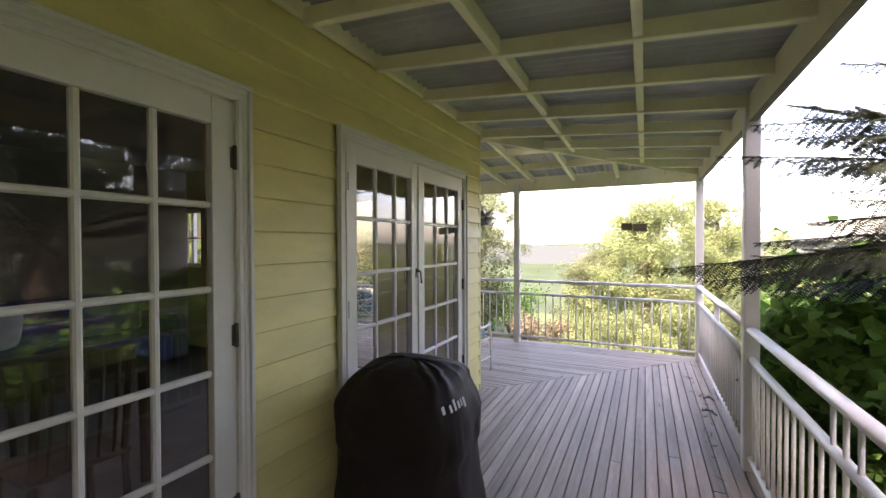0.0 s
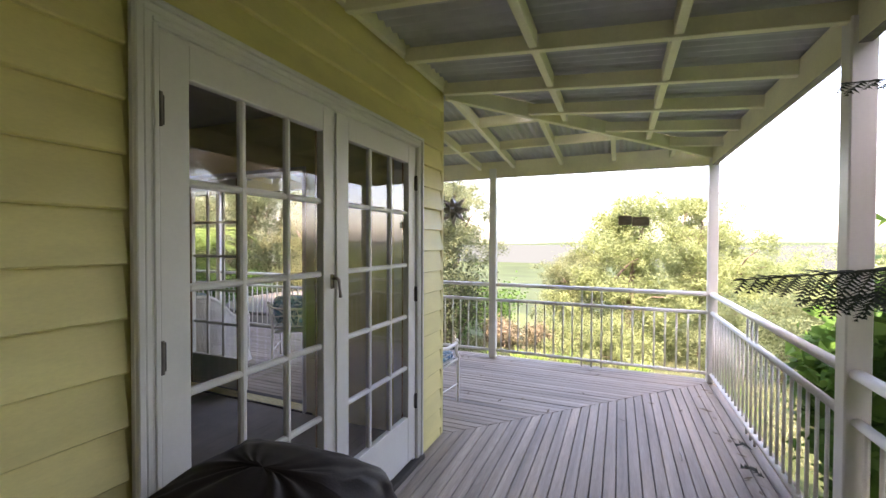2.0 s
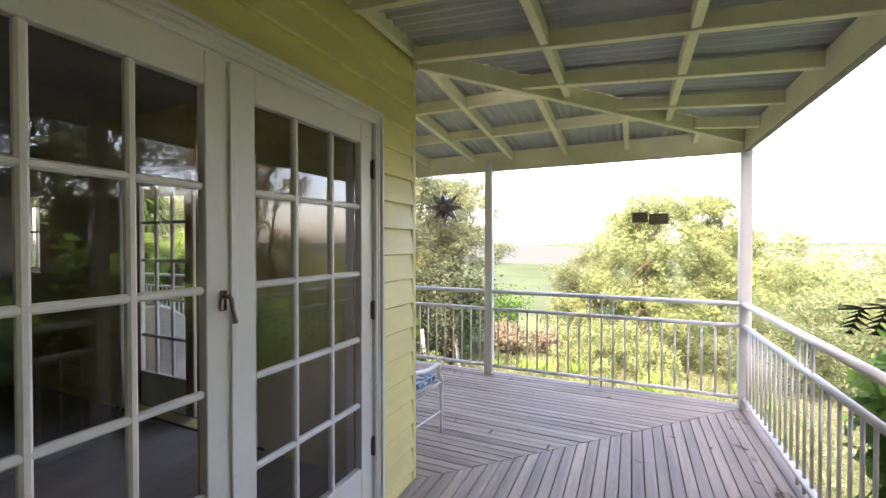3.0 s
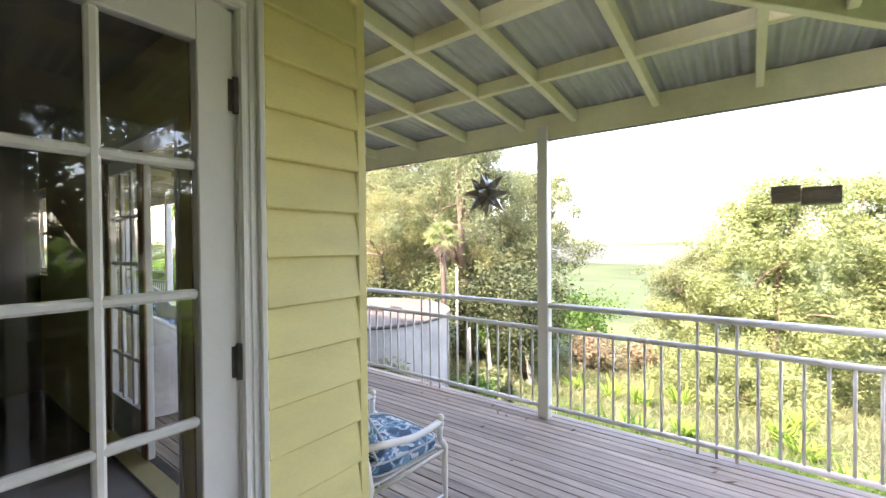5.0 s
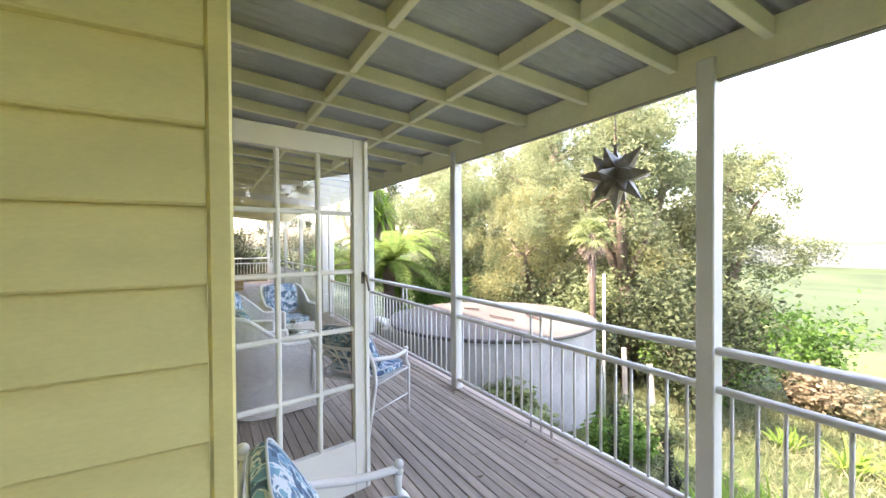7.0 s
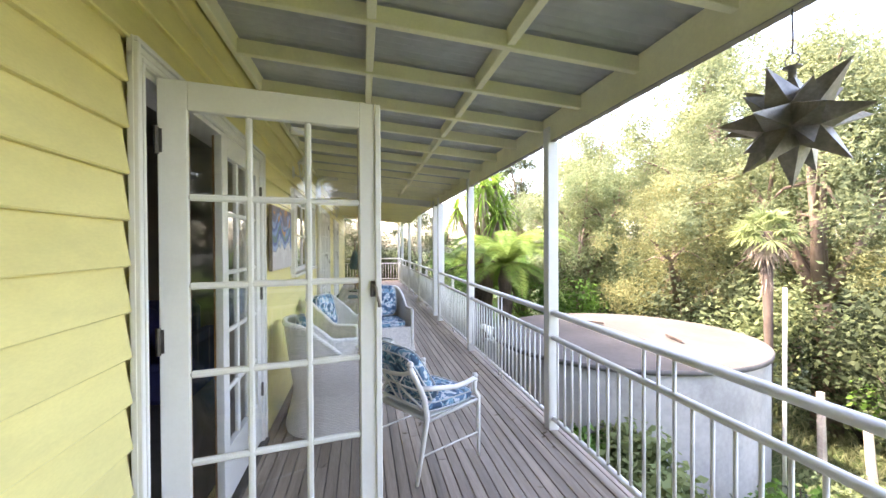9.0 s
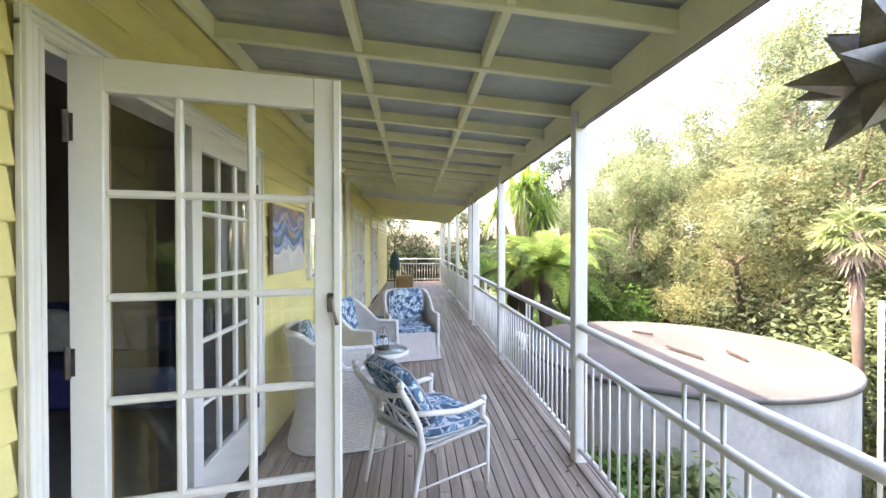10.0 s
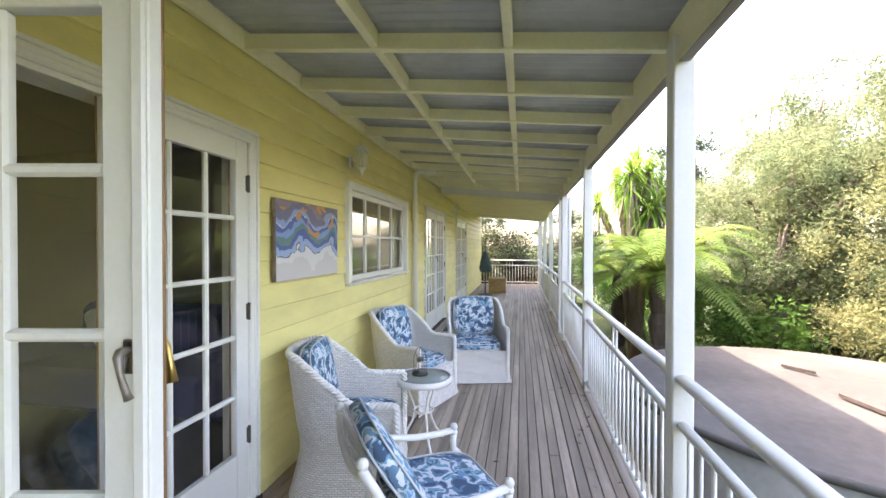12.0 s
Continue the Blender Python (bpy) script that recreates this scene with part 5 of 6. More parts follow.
PALEWOOD = material("pale_weathered_wood", (0.50, 0.46, 0.40), 0.85, vary=0.2, scale=4, fine=40, bump=0.4)
for i, (x, y, h) in enumerate(((-5.1, 11.1, 1.05), (-4.75, 11.35, 0.85), (-4.1, 11.9, 0.7))):
    gz = ground_z(x, y)
    single("fence_post", Mesh().tube([(x, y, gz - 0.1), (x + rp.uniform(-0.12, 0.12), y + rp.uniform(-0.05, 0.05), gz + h)], [0.05, 0.042], 8), PALEWOOD, "weathered grey timber fence post in the grass", "fence post", "fence posts")

# ---- plants ----

GUM = leaf_material("gum_leaves", (0.125, 0.165, 0.095), (0.225, 0.25, 0.12))
OLIVE = leaf_material("olive_leaves", (0.105, 0.155, 0.085), (0.215, 0.25, 0.115))
LIME = leaf_material("bright_leaves", (0.165, 0.21, 0.095), (0.28, 0.335, 0.14))
GOLD = leaf_material("golden_leaves", (0.135, 0.165, 0.08), (0.255, 0.25, 0.11))
DEEP_GREEN = leaf_material("deep_green_leaves", (0.05, 0.12, 0.03), (0.17, 0.33, 0.065))
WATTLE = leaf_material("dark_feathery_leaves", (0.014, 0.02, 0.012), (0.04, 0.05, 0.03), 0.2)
FERN = leaf_material("fern_fronds", (0.08, 0.155, 0.032), (0.215, 0.29, 0.08), 0.45)
RUST = leaf_material("russet_leaves", (0.17, 0.18, 0.105), (0.33, 0.255, 0.18))
STRAP = leaf_material("strap_leaves", (0.08, 0.17, 0.025), (0.24, 0.36, 0.07))
# leaf colour darkened so these trees throw back little sun
SHADE = leaf_material("dimmed_canopy_leaves", (0.028, 0.042, 0.022), (0.075, 0.095, 0.045), 0.3)
PALE_GRASS = leaf_material("pale_grass_blades", (0.13, 0.155, 0.075), (0.29, 0.30, 0.175))
HAZY = leaf_material("far_leaves", (0.135, 0.189, 0.095), (0.351, 0.392, 0.189))
BARK = material("gum_bark", (0.16, 0.115, 0.085), 0.85, vary=0.25, scale=4, stretch=(1, 1, 0.4), fine=25, bump=0.4, dirt=(0.27, 0.21, 0.16), dirt_amount=0.6)
DARKBARK = material("dark_bark", (0.09, 0.065, 0.05), 0.9, vary=0.25, scale=6, stretch=(1, 1, 0.5), fine=30, bump=0.6)


def leaf_cloud(centres, spreads, counts, size, seed, droop=0.4, slim=0.32, tuft=False):
    """Many small pointed leaves about the given centres."""
    r = np.random.RandomState(seed)
    O = np.concatenate([r.normal(size=(n, 3)) * np.array(s) for s, n in zip(spreads, counts)])
    if tuft:
        # close rounded tufts, domed above and flatter below
        O = np.concatenate([r.normal(size=(n, 3)) for n in counts])
        O *= (r.uniform(size=(len(O), 1)) ** 0.42 / np.linalg.norm(O, axis=1)[:, None]) * (1 + 0.28 * r.normal(size=(len(O), 1)))
        O[:, 2] = np.where(O[:, 2] < 0, O[:, 2] * 1.15, O[:, 2])
        O *= np.concatenate([np.tile(np.array(s), (n, 1)) for s, n in zip(spreads, counts)])
    P = np.concatenate([np.tile(np.array(c), (n, 1)) for c, n in zip(centres, counts)]) + O
    n = len(P)
    # leaves turn their faces outwards from the clump, more or less
    face = O / (np.linalg.norm(O, axis=1)[:, None] + 1e-6) + np.array((0, 0, 0.35)) + (0.42 if tuft else 0.55) * r.normal(size=(n, 3))
    d = r.normal(size=(n, 3))
    d[:, 2] = d[:, 2] * 0.6 - droop
    d /= np.linalg.norm(d, axis=1)[:, None]
    s = np.cross(d, face)
    s /= np.linalg.norm(s, axis=1)[:, None] + 1e-6
    L = size * r.uniform(0.6, 1.4, size=(n, 1))
    nrm = np.cross(d, s) * L * 0.12
    V = np.stack([P - d * L / 2, P + s * L * slim / 2 + nrm, P + d * L / 2, P - s * L * slim / 2 + nrm], axis=1).reshape(-1, 3)
    me = bpy.data.meshes.new("crown")
    me.vertices.add(4 * n)
    me.vertices.foreach_set("co", V.ravel())
    me.loops.add(4 * n)
    me.loops.foreach_set("vertex_index", np.arange(4 * n))
    me.polygons.add(n)
    me.polygons.foreach_set("loop_start", np.arange(n) * 4)
    me.update(calc_edges=True)
    return me


def tree(x, y, top, radius, leaves, label, seed, name="gum_tree", bark=None, size=0.17, count=13000, low=0.25, fork=0.35, squash=1.0, lean=0.0, clumps=46, category="tree"):
    """A tapered trunk, forking limbs with branch tips, and leaf clumps on the tips with gaps between them."""
    rn = random.Random(seed)
    if name == "shade_tree":
        count, size = int(count * 0.5), size * 1.35
    z0 = ground_z(x, y) - 0.15
    h = top - z0
    t = thing(name, pose(x, y, z0), label, category, name + "s")
    wood = Mesh()
    base = Vector((0, 0, 0))
    split = Vector((lean * h * 0.3, rn.uniform(-0.1, 0.1) * h * 0.3, h * fork))
    tr = max(0.05, h * 0.028)
    mid = base.lerp(split, 0.5) + Vector((rn.uniform(-0.1, 0.1), rn.uniform(-0.1, 0.1), 0)) * h * 0.1
    wood.tube([base, mid, split], [tr * 1.25, tr, tr * 0.85], 10)
    tips = []
    limbs = rn.randint(5, 7)
    for i in range(limbs):
        a = 2 * math.pi * (i + rn.uniform(-0.3, 0.3)) / limbs
        reach = radius * rn.uniform(0.45, 0.85)
        end = Vector((split.x + reach * math.cos(a), split.y + reach * math.sin(a), h * rn.uniform(low + 0.25, 0.93)))
        if i == 0:
            end = Vector((split.x + rn.uniform(-0.2, 0.2) * radius, split.y + rn.uniform(-0.2, 0.2) * radius, h * 0.95))
        c1 = split.lerp(end, 0.4) + Vector((0, 0, 0.10 * h * rn.random()))
        c2 = split.lerp(end, 0.75) + Vector((rn.uniform(-0.1, 0.1) * radius, rn.uniform(-0.1, 0.1) * radius, 0.05 * h * rn.random()))
        wood.tube([split, c1, c2, end], [tr * 0.6, tr * 0.42, tr * 0.25, tr * 0.1], 7)
        tips.append(end)
        for _ in range(3):
            tips.append(end + Vector((rn.gauss(0, 0.16) * radius, rn.gauss(0, 0.16) * radius, rn.gauss(-0.02, 0.03) * h)))
        for k in range(rn.randint(3, 5)):
            st_ = rn.choice((c1, c2, c1.lerp(c2, 0.5)))
            e2 = st_ + Vector((rn.uniform(-1, 1) * radius * 0.5, rn.uniform(-1, 1) * radius * 0.5, rn.uniform(-0.12, 0.22) * h))
            e2.z = min(e2.z, h * 0.98)
            m2 = st_.lerp(e2, 0.5) + Vector((0, 0, 0.03 * h))
            wood.tube([st_, m2, e2], [tr * 0.22, tr * 0.14, tr * 0.05], 5)
            tips.append(e2)
    part("trunk", wood, bark or BARK, t, "", True)
    while len(tips) < clumps + 4 * limbs:
        a, q = rn.uniform(0, 2 * math.pi), math.sqrt(rn.random())
        zz = h * (low + (0.97 - low) * rn.random())
        env = math.sin(math.pi * min(1, max(0.12, (zz / h - low + 0.12) / (1.06 - low)))) ** 0.6
        tips.append(Vector((split.x + radius * q * env * math.cos(a), split.y + radius * q * env * math.sin(a), zz)))
    per = count // len(tips)
    cs, ss, ns = [], [], []
    for p in tips:
        for _ in range(4):
            w = radius * rn.uniform(0.08, 0.19)
            cs.append(tuple(p + Vector((rn.gauss(0, 1), rn.gauss(0, 1), rn.gauss(0, 0.7))) * radius * 0.12))
            ss.append((w, w * rn.uniform(0.8, 1.2), w * rn.uniform(0.7, 1.05) * squash))
            ns.append(max(6, int(per * 2.7 / 4 * (w / radius / 0.14) ** 2)))
    me = leaf_cloud(cs, ss, ns, size * 0.58, seed + 100, slim=0.36, tuft=True)
    me.materials.append(leaves)
    part("crown", me, None, t)
    return t


tree(-13.6, 13.4, 5.3, 3.0, GUM, "tall gum tree with pale olive foliage and open crown", 11, count=20000, size=0.15)
tree(-10.4, 14.8, 6.9, 3.1, GUM, "tall gum tree with pale limbs and drooping foliage", 12, count=24000, size=0.15, low=0.3, clumps=70)
tree(-8.9, 16.6, 5.8, 3.0, OLIVE, "tall olive-green gum tree with a broad crown", 13, count=20000, size=0.17, low=0.3)
tree(-6.8, 13.5, 4.9, 2.4, GUM, "gum tree with a forked reddish trunk behind the tank", 14, count=18000, size=0.13, low=0.3)
tree(-6.35, 17.0, 3.9, 2.3, GUM, "olive gum tree at the edge of the valley view", 15, count=18000, size=0.15, low=0.15)
tree(-8.7, 12.3, 2.9, 1.7, GOLD, "golden-green wattle behind the tank", 16, "wattle_tree", count=13000, size=0.10, low=0.2)
tree(-11.6, 11.6, 3.6, 1.8, OLIVE, "bright green garden tree behind the tank", 17, "garden_tree", count=12000, size=0.12, low=0.1)
tree(-6.2, 14.6, 2.2, 1.6, GOLD, "golden-green wattle among the gums", 18, "wattle_tree", count=12000, size=0.12, low=0.1)
tree(0.0, 17.0, 3.0, 2.35, LIME, "broad bright green gum tree on the slope", 21, count=26000, size=0.16, low=0.05, clumps=90)
tree(2.3, 18.6, 3.1, 2.1, LIME, "bright green gum tree with a pale trunk on the slope", 22, count=20000, size=0.16, low=0.05, clumps=80)
tree(-1.5, 18.2, 1.15, 1.7, GUM, "grey-green gum sapling at the edge of the paddock", 27, "garden_tree", count=15000, size=0.13, low=0.05, clumps=60)
tree(3.4, 14.5, 0.0, 2.2, OLIVE, "low olive-green tree below the deck", 23, "garden_tree", count=14000, size=0.13, low=0.05)
tree(-0.6, 14.4, -0.9, 1.5, LIME, "low pale green tree on the slope", 24, "garden_tree", count=12000, size=0.12, low=0.05)
tree(-2.6, 22.5, -0.8, 1.3, LIME, "small green tree standing in the paddock", 25, "garden_tree", count=5000, size=0.14, low=0.1)
tree(6.2, 14.0, 0.4, 2.6, LIME, "low green tree beyond the corner of the deck", 26, "garden_tree", count=12000, size=0.14, low=0.05)
rt = random.Random(31)
for i in range(9):
    x, y = 6 + 3.4 * i + rt.uniform(-1, 1), 33 - 1.6 * i + rt.uniform(-2, 2)
    tree(x, y, rt.uniform(0.2, 1.8), rt.uniform(2.6, 3.8), LIME if i % 2 else HAZY, "distant green tree on the hillside", 40 + i, "hillside_tree", count=3800, size=0.30, low=0.05)
tree(-12.6, 17.0, 6.2, 2.6, GUM, "pale gum tree with a tall rounded crown", 69, count=14000, size=0.17, low=0.35, clumps=60)
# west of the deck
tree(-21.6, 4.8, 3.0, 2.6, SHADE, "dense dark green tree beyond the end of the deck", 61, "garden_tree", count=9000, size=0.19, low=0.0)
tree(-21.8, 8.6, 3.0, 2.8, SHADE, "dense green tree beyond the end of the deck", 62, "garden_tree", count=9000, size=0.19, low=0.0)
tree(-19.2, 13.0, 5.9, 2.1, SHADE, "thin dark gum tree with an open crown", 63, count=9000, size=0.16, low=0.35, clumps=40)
tree(-15.8, 10.2, 1.3, 2.0, DEEP_GREEN, "dense green hedge tree beside the deck", 64, "garden_tree", count=15000, size=0.11, low=0.0)
tree(-12.6, 10.3, 0.9, 1.5, DEEP_GREEN, "dense deep green shrub behind the tank", 65, "garden_tree", count=14000, size=0.09, low=0.0)
tree(-17.2, 15.0, 5.4, 2.8, GUM, "pale gum tree behind the garden", 66, count=14000, size=0.16, low=0.2)
tree(-16.0, 18.0, 5.0, 3.2, OLIVE, "olive gum tree with a dense round crown", 67, count=9000, size=0.22, low=0.1)
tree(-11.8, 19.0, 4.6, 3.0, OLIVE, "olive gum tree with a dense round crown", 68, count=9000, size=0.22, low=0.05)
# east of the deck, mirrored in the panes; most stand unseen to dim the wall
tree(3.5, 0.8, 6.5, 2.2, SHADE, "tall spreading tree set out of view to shade the east verandah", 75, "shade_tree", bark=DARKBARK, count=18000, size=0.14, low=0.0, clumps=70)
tree(4.3, -2.4, 6.8, 2.8, SHADE, "tall spreading tree set out of view to shade the east verandah", 76, "shade_tree", bark=DARKBARK, count=18000, size=0.15, low=0.0, clumps=70)
tree(3.7, -0.9, 4.4, 1.7, SHADE, "dense dark shrub-like tree added out of view to shade the verandah start", 78, "shade_tree", bark=DARKBARK, count=12000, size=0.12, low=0.0)
tree(5.9, 2.4, 6.4, 2.2, SHADE, "tall spreading tree set out of view to shade the east verandah", 77, "shade_tree", bark=DARKBARK, count=22000, size=0.15, low=0.0, clumps=80)
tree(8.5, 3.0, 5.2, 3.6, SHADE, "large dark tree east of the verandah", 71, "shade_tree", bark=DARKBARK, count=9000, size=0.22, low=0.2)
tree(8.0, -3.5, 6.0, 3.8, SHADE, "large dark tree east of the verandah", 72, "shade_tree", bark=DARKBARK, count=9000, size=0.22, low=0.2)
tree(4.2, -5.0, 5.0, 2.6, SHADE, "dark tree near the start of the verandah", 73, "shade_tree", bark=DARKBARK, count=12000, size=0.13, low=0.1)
tree(6.9, 6.4, 7.0, 2.5, SHADE, "tall dark tree added out of view to shade the east wall", 79, "shade_tree", bark=DARKBARK, count=16000, size=0.2, low=0.05, clumps=80)
tree(7.0, 0.2, 8.5, 3.0, SHADE, "tall dark tree added on the unseen east slope for shade", 80, "shade_tree", bark=DARKBARK, count=11000, size=0.26, low=0.1, clumps=80)
tree(5.6, 9.2, 5.6, 1.9, RUST, "tall russet-tipped tree beyond the verandah corner", 29, "shade_tree", bark=DARKBARK, count=16000, size=0.15, low=0.0, clumps=70)
tree(10.5, 9.0, 2.6, 3.2, LIME, "green tree on the east slope", 74, "garden_tree", count=12000, size=0.17, low=0.05)


def shrub(x, y, top, radius, leaves, label, seed, size=0.09, count=3500, name="shrub", slim=0.5):
    rn = random.Random(seed)
    z0 = ground_z(x, y) - 0.05
    h = top - z0
    t = thing(name, pose(x, y, z0), label, "shrub", name + "s")
    wood = Mesh()
    cs, ss, ns = [], [], []
    for i in range(14):
        a, q = rn.uniform(0, 6.28), math.sqrt(rn.random()) * radius
        e = Vector((q * math.cos(a), q * math.sin(a), h * rn.uniform(0.35, 0.95)))
        wood.tube([(0, 0, 0), (e.x * 0.5, e.y * 0.5, e.z * 0.6), e], [0.02, 0.012, 0.005], 5)
        cs.append(tuple(e))
        w = radius * 0.22
        ss.append((w, w, h * 0.14))
        ns.append(count // 14)
    part("stem", wood, DARKBARK, t, "", True)
    me = leaf_cloud(cs, ss, ns, size, seed + 500, 0.1, slim)
    me.materials.append(leaves)
    part("foliage", me, None, t)
    return t


shrub(-4.5, 8.15, -0.42, 0.45, LIME, "leafy green shrub growing below the railing", 81, 0.10, 2600, slim=0.6)
shrub(-5.0, 7.85, -0.50, 0.35, DEEP_GREEN, "leafy green shrub growing below the railing", 82, 0.09, 2000, slim=0.6)
shrub(-3.9, 9.3, -0.72, 0.35, DEEP_GREEN, "low green shrub beside the tank", 83, 0.08, 2200)
shrub(-4.3, 10.4, -0.85, 0.35, OLIVE, "low green shrub beside the tank", 84, 0.08, 2000)
shrub(-3.7, 15.2, -1.1, 0.6, RUST, "russet-leaved shrub on the slope", 85, 0.10, 3500)
shrub(-2.7, 16.0, -1.35, 0.5, RUST, "russet-leaved shrub on the slope", 86, 0.10, 2500)
shrub(-4.6, 16.2, -0.2, 1.0, DEEP_GREEN, "deep green shrub on the slope", 87, 0.11, 3500)
shrub(-5.2, 13.5, -0.6, 0.8, DEEP_GREEN, "green shrub under the gum trees", 88, 0.10, 2800)
shrub(-10.6, 10.6, 0.3, 0.8, DEEP_GREEN, "green shrub under the gum trees", 89, 0.10, 3000)
for i, (x, y, tp, rd) in enumerate(((1.75, 5.5, 0.55, 0.5), (1.75, 4.4, 0.60, 0.55), (1.75, 3.3, 0.55, 0.55), (1.8, 2.2, 0.40, 0.55), (2.7, 4.6, 0.85, 0.8), (2.6, 6.4, 0.45, 0.8), (3.2, 3.0, 0.85, 0.9), (3.6, 8.2, 0.3, 1.0))):
    shrub(x, y, tp, rd, DEEP_GREEN, "broad-leaved green shrub growing against the railing", 90 + i, 0.10, 3600, slim=0.75)

for i, y in enumerate((-1.2, -0.3, 0.6, 1.5, 2.5, 3.6)):
    shrub(1.32 + 0.1 * (i % 2), y, 0.42 + 0.12 * (i % 3), 0.42, DEEP_GREEN, "dense green shrub growing close against the railing", 140 + i, 0.10, 4200, slim=0.7)
for i, (y, tp) in enumerate(((4.55, 0.98), (5.05, 0.78), (5.75, 0.55))):
    shrub(1.28 + 0.08 * i, y, tp, 0.42, DEEP_GREEN, "broad-leaved green shrub growing over the railing", 146 + i, 0.12, 3800, slim=0.75)
# undergrowth below the gums; the darker leaves stand in for shade there
rb = random.Random(17)
for i in range(11):
    shrub(-14.2 + 0.98 * i, 12.6 + rb.uniform(-0.6, 1.2), rb.uniform(0.2, 1.0), rb.uniform(0.8, 1.2), (SHADE, OLIVE)[i % 2], "undergrowth below the gum trees, put in where deep shade lies", 150 + i, 0.095, 4600)

for i in range(5):
    shrub(WEST_END - 1.1 - 0.3 * (i % 2), 4.6 + 0.85 * i, 0.75 + 0.2 * (i % 3), 0.7, OLIVE if i % 2 else SHADE, "dark green shrub beyond the end railing", 130 + i, 0.12, 2600)


def strap_plant(x, y, seed, n=46, L=0.62, leaves=None):
    rn = random.Random(seed)
    z = ground_z(x, y) - 0.02
    ms = Mesh()
    for _ in range(n):
        a, l, w = rn.uniform(0, 6.283), L * rn.uniform(0.6, 1.15), rn.uniform(0.016, 0.028)
        out = rn.uniform(0.35, 0.8)
        d = Vector((math.cos(a), math.sin(a), 0))
        s = Vector((-d.y, d.x, 0)) * w
        bx, by_ = rn.uniform(-0.1, 0.1), rn.uniform(-0.1, 0.1)
        vs = []
        for q in range(5):
            f = q / 4
            p = Vector((bx, by_, 0)) + d * (l * out * f) + Vector((0, 0, l * (f * 1.0 - out * 0.75 * f * f)))
            k = 1 - 0.9 * f ** 2
            vs += [p + s * k, p - s * k]
        ms.add(vs, [(2 * q, 2 * q + 1, 2 * q + 3, 2 * q + 2) for q in range(4)])
    ob = single("strap_plant", ms, leaves or STRAP, "clump of bright green strap-leaved lilies below the deck", "plant", "strap-leaved clumps")
    ob.location = (x, y, z)
    return ob


rs2 = random.Random(5)
for i in range(38):
    strap_plant(-2.4 + 3.4 * rs2.random(), 7.75 + 1.5 * rs2.random(), 200 + i, L=rs2.uniform(0.6, 0.9))
for i in range(12):
    strap_plant(-4.2 + 6 * rs2.random(), 9.8 + 3 * rs2.random(), 240 + i, L=rs2.uniform(0.4, 0.6))
# tall dark flower spikes
for i, (x, y, h) in enumerate(((-3.35, 8.5, 0.95), (-2.95, 8.75, 0.8), (-2.6, 8.3, 0.6))):
    z = ground_z(x, y)
    sp = thing("flower_spike", pose(x, y, z), "tall dark spent flower spike below the railing", "plant", "flower spikes")
    part("stem", Mesh().tube([(0, 0, -0.05), (0.02, 0, h * 0.5), (0, 0.02, h)], [0.012, 0.009, 0.004], 6), DARKBARK, sp)
    me = leaf_cloud([(0, 0, h * (0.3 + 0.07 * k)) for k in range(10)], [(0.03, 0.03, 0.03)] * 10, [36] * 10, 0.05, 260 + i)
    me.materials.append(WATTLE)
    part("bract", me, None, sp)


def frond(ms, base, a, L, rise, drop, width, rn, step=0.03, thick=0.006, fill=0.3):
    """An arching stem with paired leaflets."""
    d = Vector((math.cos(a), math.sin(a), 0))
    pts = []
    n = 16
    for i in range(n + 1):
        f = i / n
        pts.append(base + d * (L * f) + Vector((0, 0, rise * L * math.sin(f * 2.0) - drop * L * f * f)))
    ms.tube(pts, [thick * (1 - 0.85 * i / n) for i in range(n + 1)], 4)
    side = Vector((-d.y, d.x, 0))
    m = int(L / step)
    for i in range(2, m):
        f = i / m
        k = min(n - 1, int(f * n))
        p = pts[k].lerp(pts[k + 1], f * n - k)
        tang = (pts[k + 1] - pts[k]).normalized()
        w = width * math.sin(math.pi * min(1, 0.10 + 0.92 * f)) ** 0.8
        for s in (-1, 1):
            q = p + (side * s + tang * 0.35).normalized() * w + Vector((0, 0, -0.22 * w + rn.uniform(-0.05, 0.05) * w))
            h = tang * step * fill
            mid = p.lerp(q, 0.55) + Vector((0, 0, 0.05 * w))
            ms.add([p - h * 0.6, mid - h, q, mid + h, p + h * 0.6], [(0, 1, 2, 3, 4)])


def tree_fern(x, y, crown, L, seed, count=20):
    rn = random.Random(seed)
    z = ground_z(x, y) - 0.05
    t = thing("tree_fern", pose(x, y, z), "tree fern with bright arching fronds and a dark shaggy trunk", "tree fern", "tree ferns")
    h = crown - z
    prof = [(0.15 + 0.03 * math.sin(k * 2.1), h * k / 12) for k in range(12)] + [(0.08, h)]
    part("trunk", Mesh().lathe(prof, 14), DARKBARK, t)
    for i in range(count):
        ms = Mesh()
        a = 2 * math.pi * i / count + rn.uniform(-0.15, 0.15)
        low = i % 4 == 3
        frond(ms, Vector((0, 0, h)), a, L * rn.uniform(0.85, 1.1), 0.12 if low else rn.uniform(0.32, 0.66), 0.6 if low else rn.uniform(0.25, 0.5), 0.30, rn, 0.036, 0.012, 0.48)
        part("frond", ms, RAWWOOD if i == 11 else FERN, t, "dry russet frond" if i == 11 else "")
    return t


tree_fern(-10.25, 8.95, 1.05, 1.6, 301, 32)
tree_fern(-12.4, 8.75, 0.9, 1.5, 302, 18)


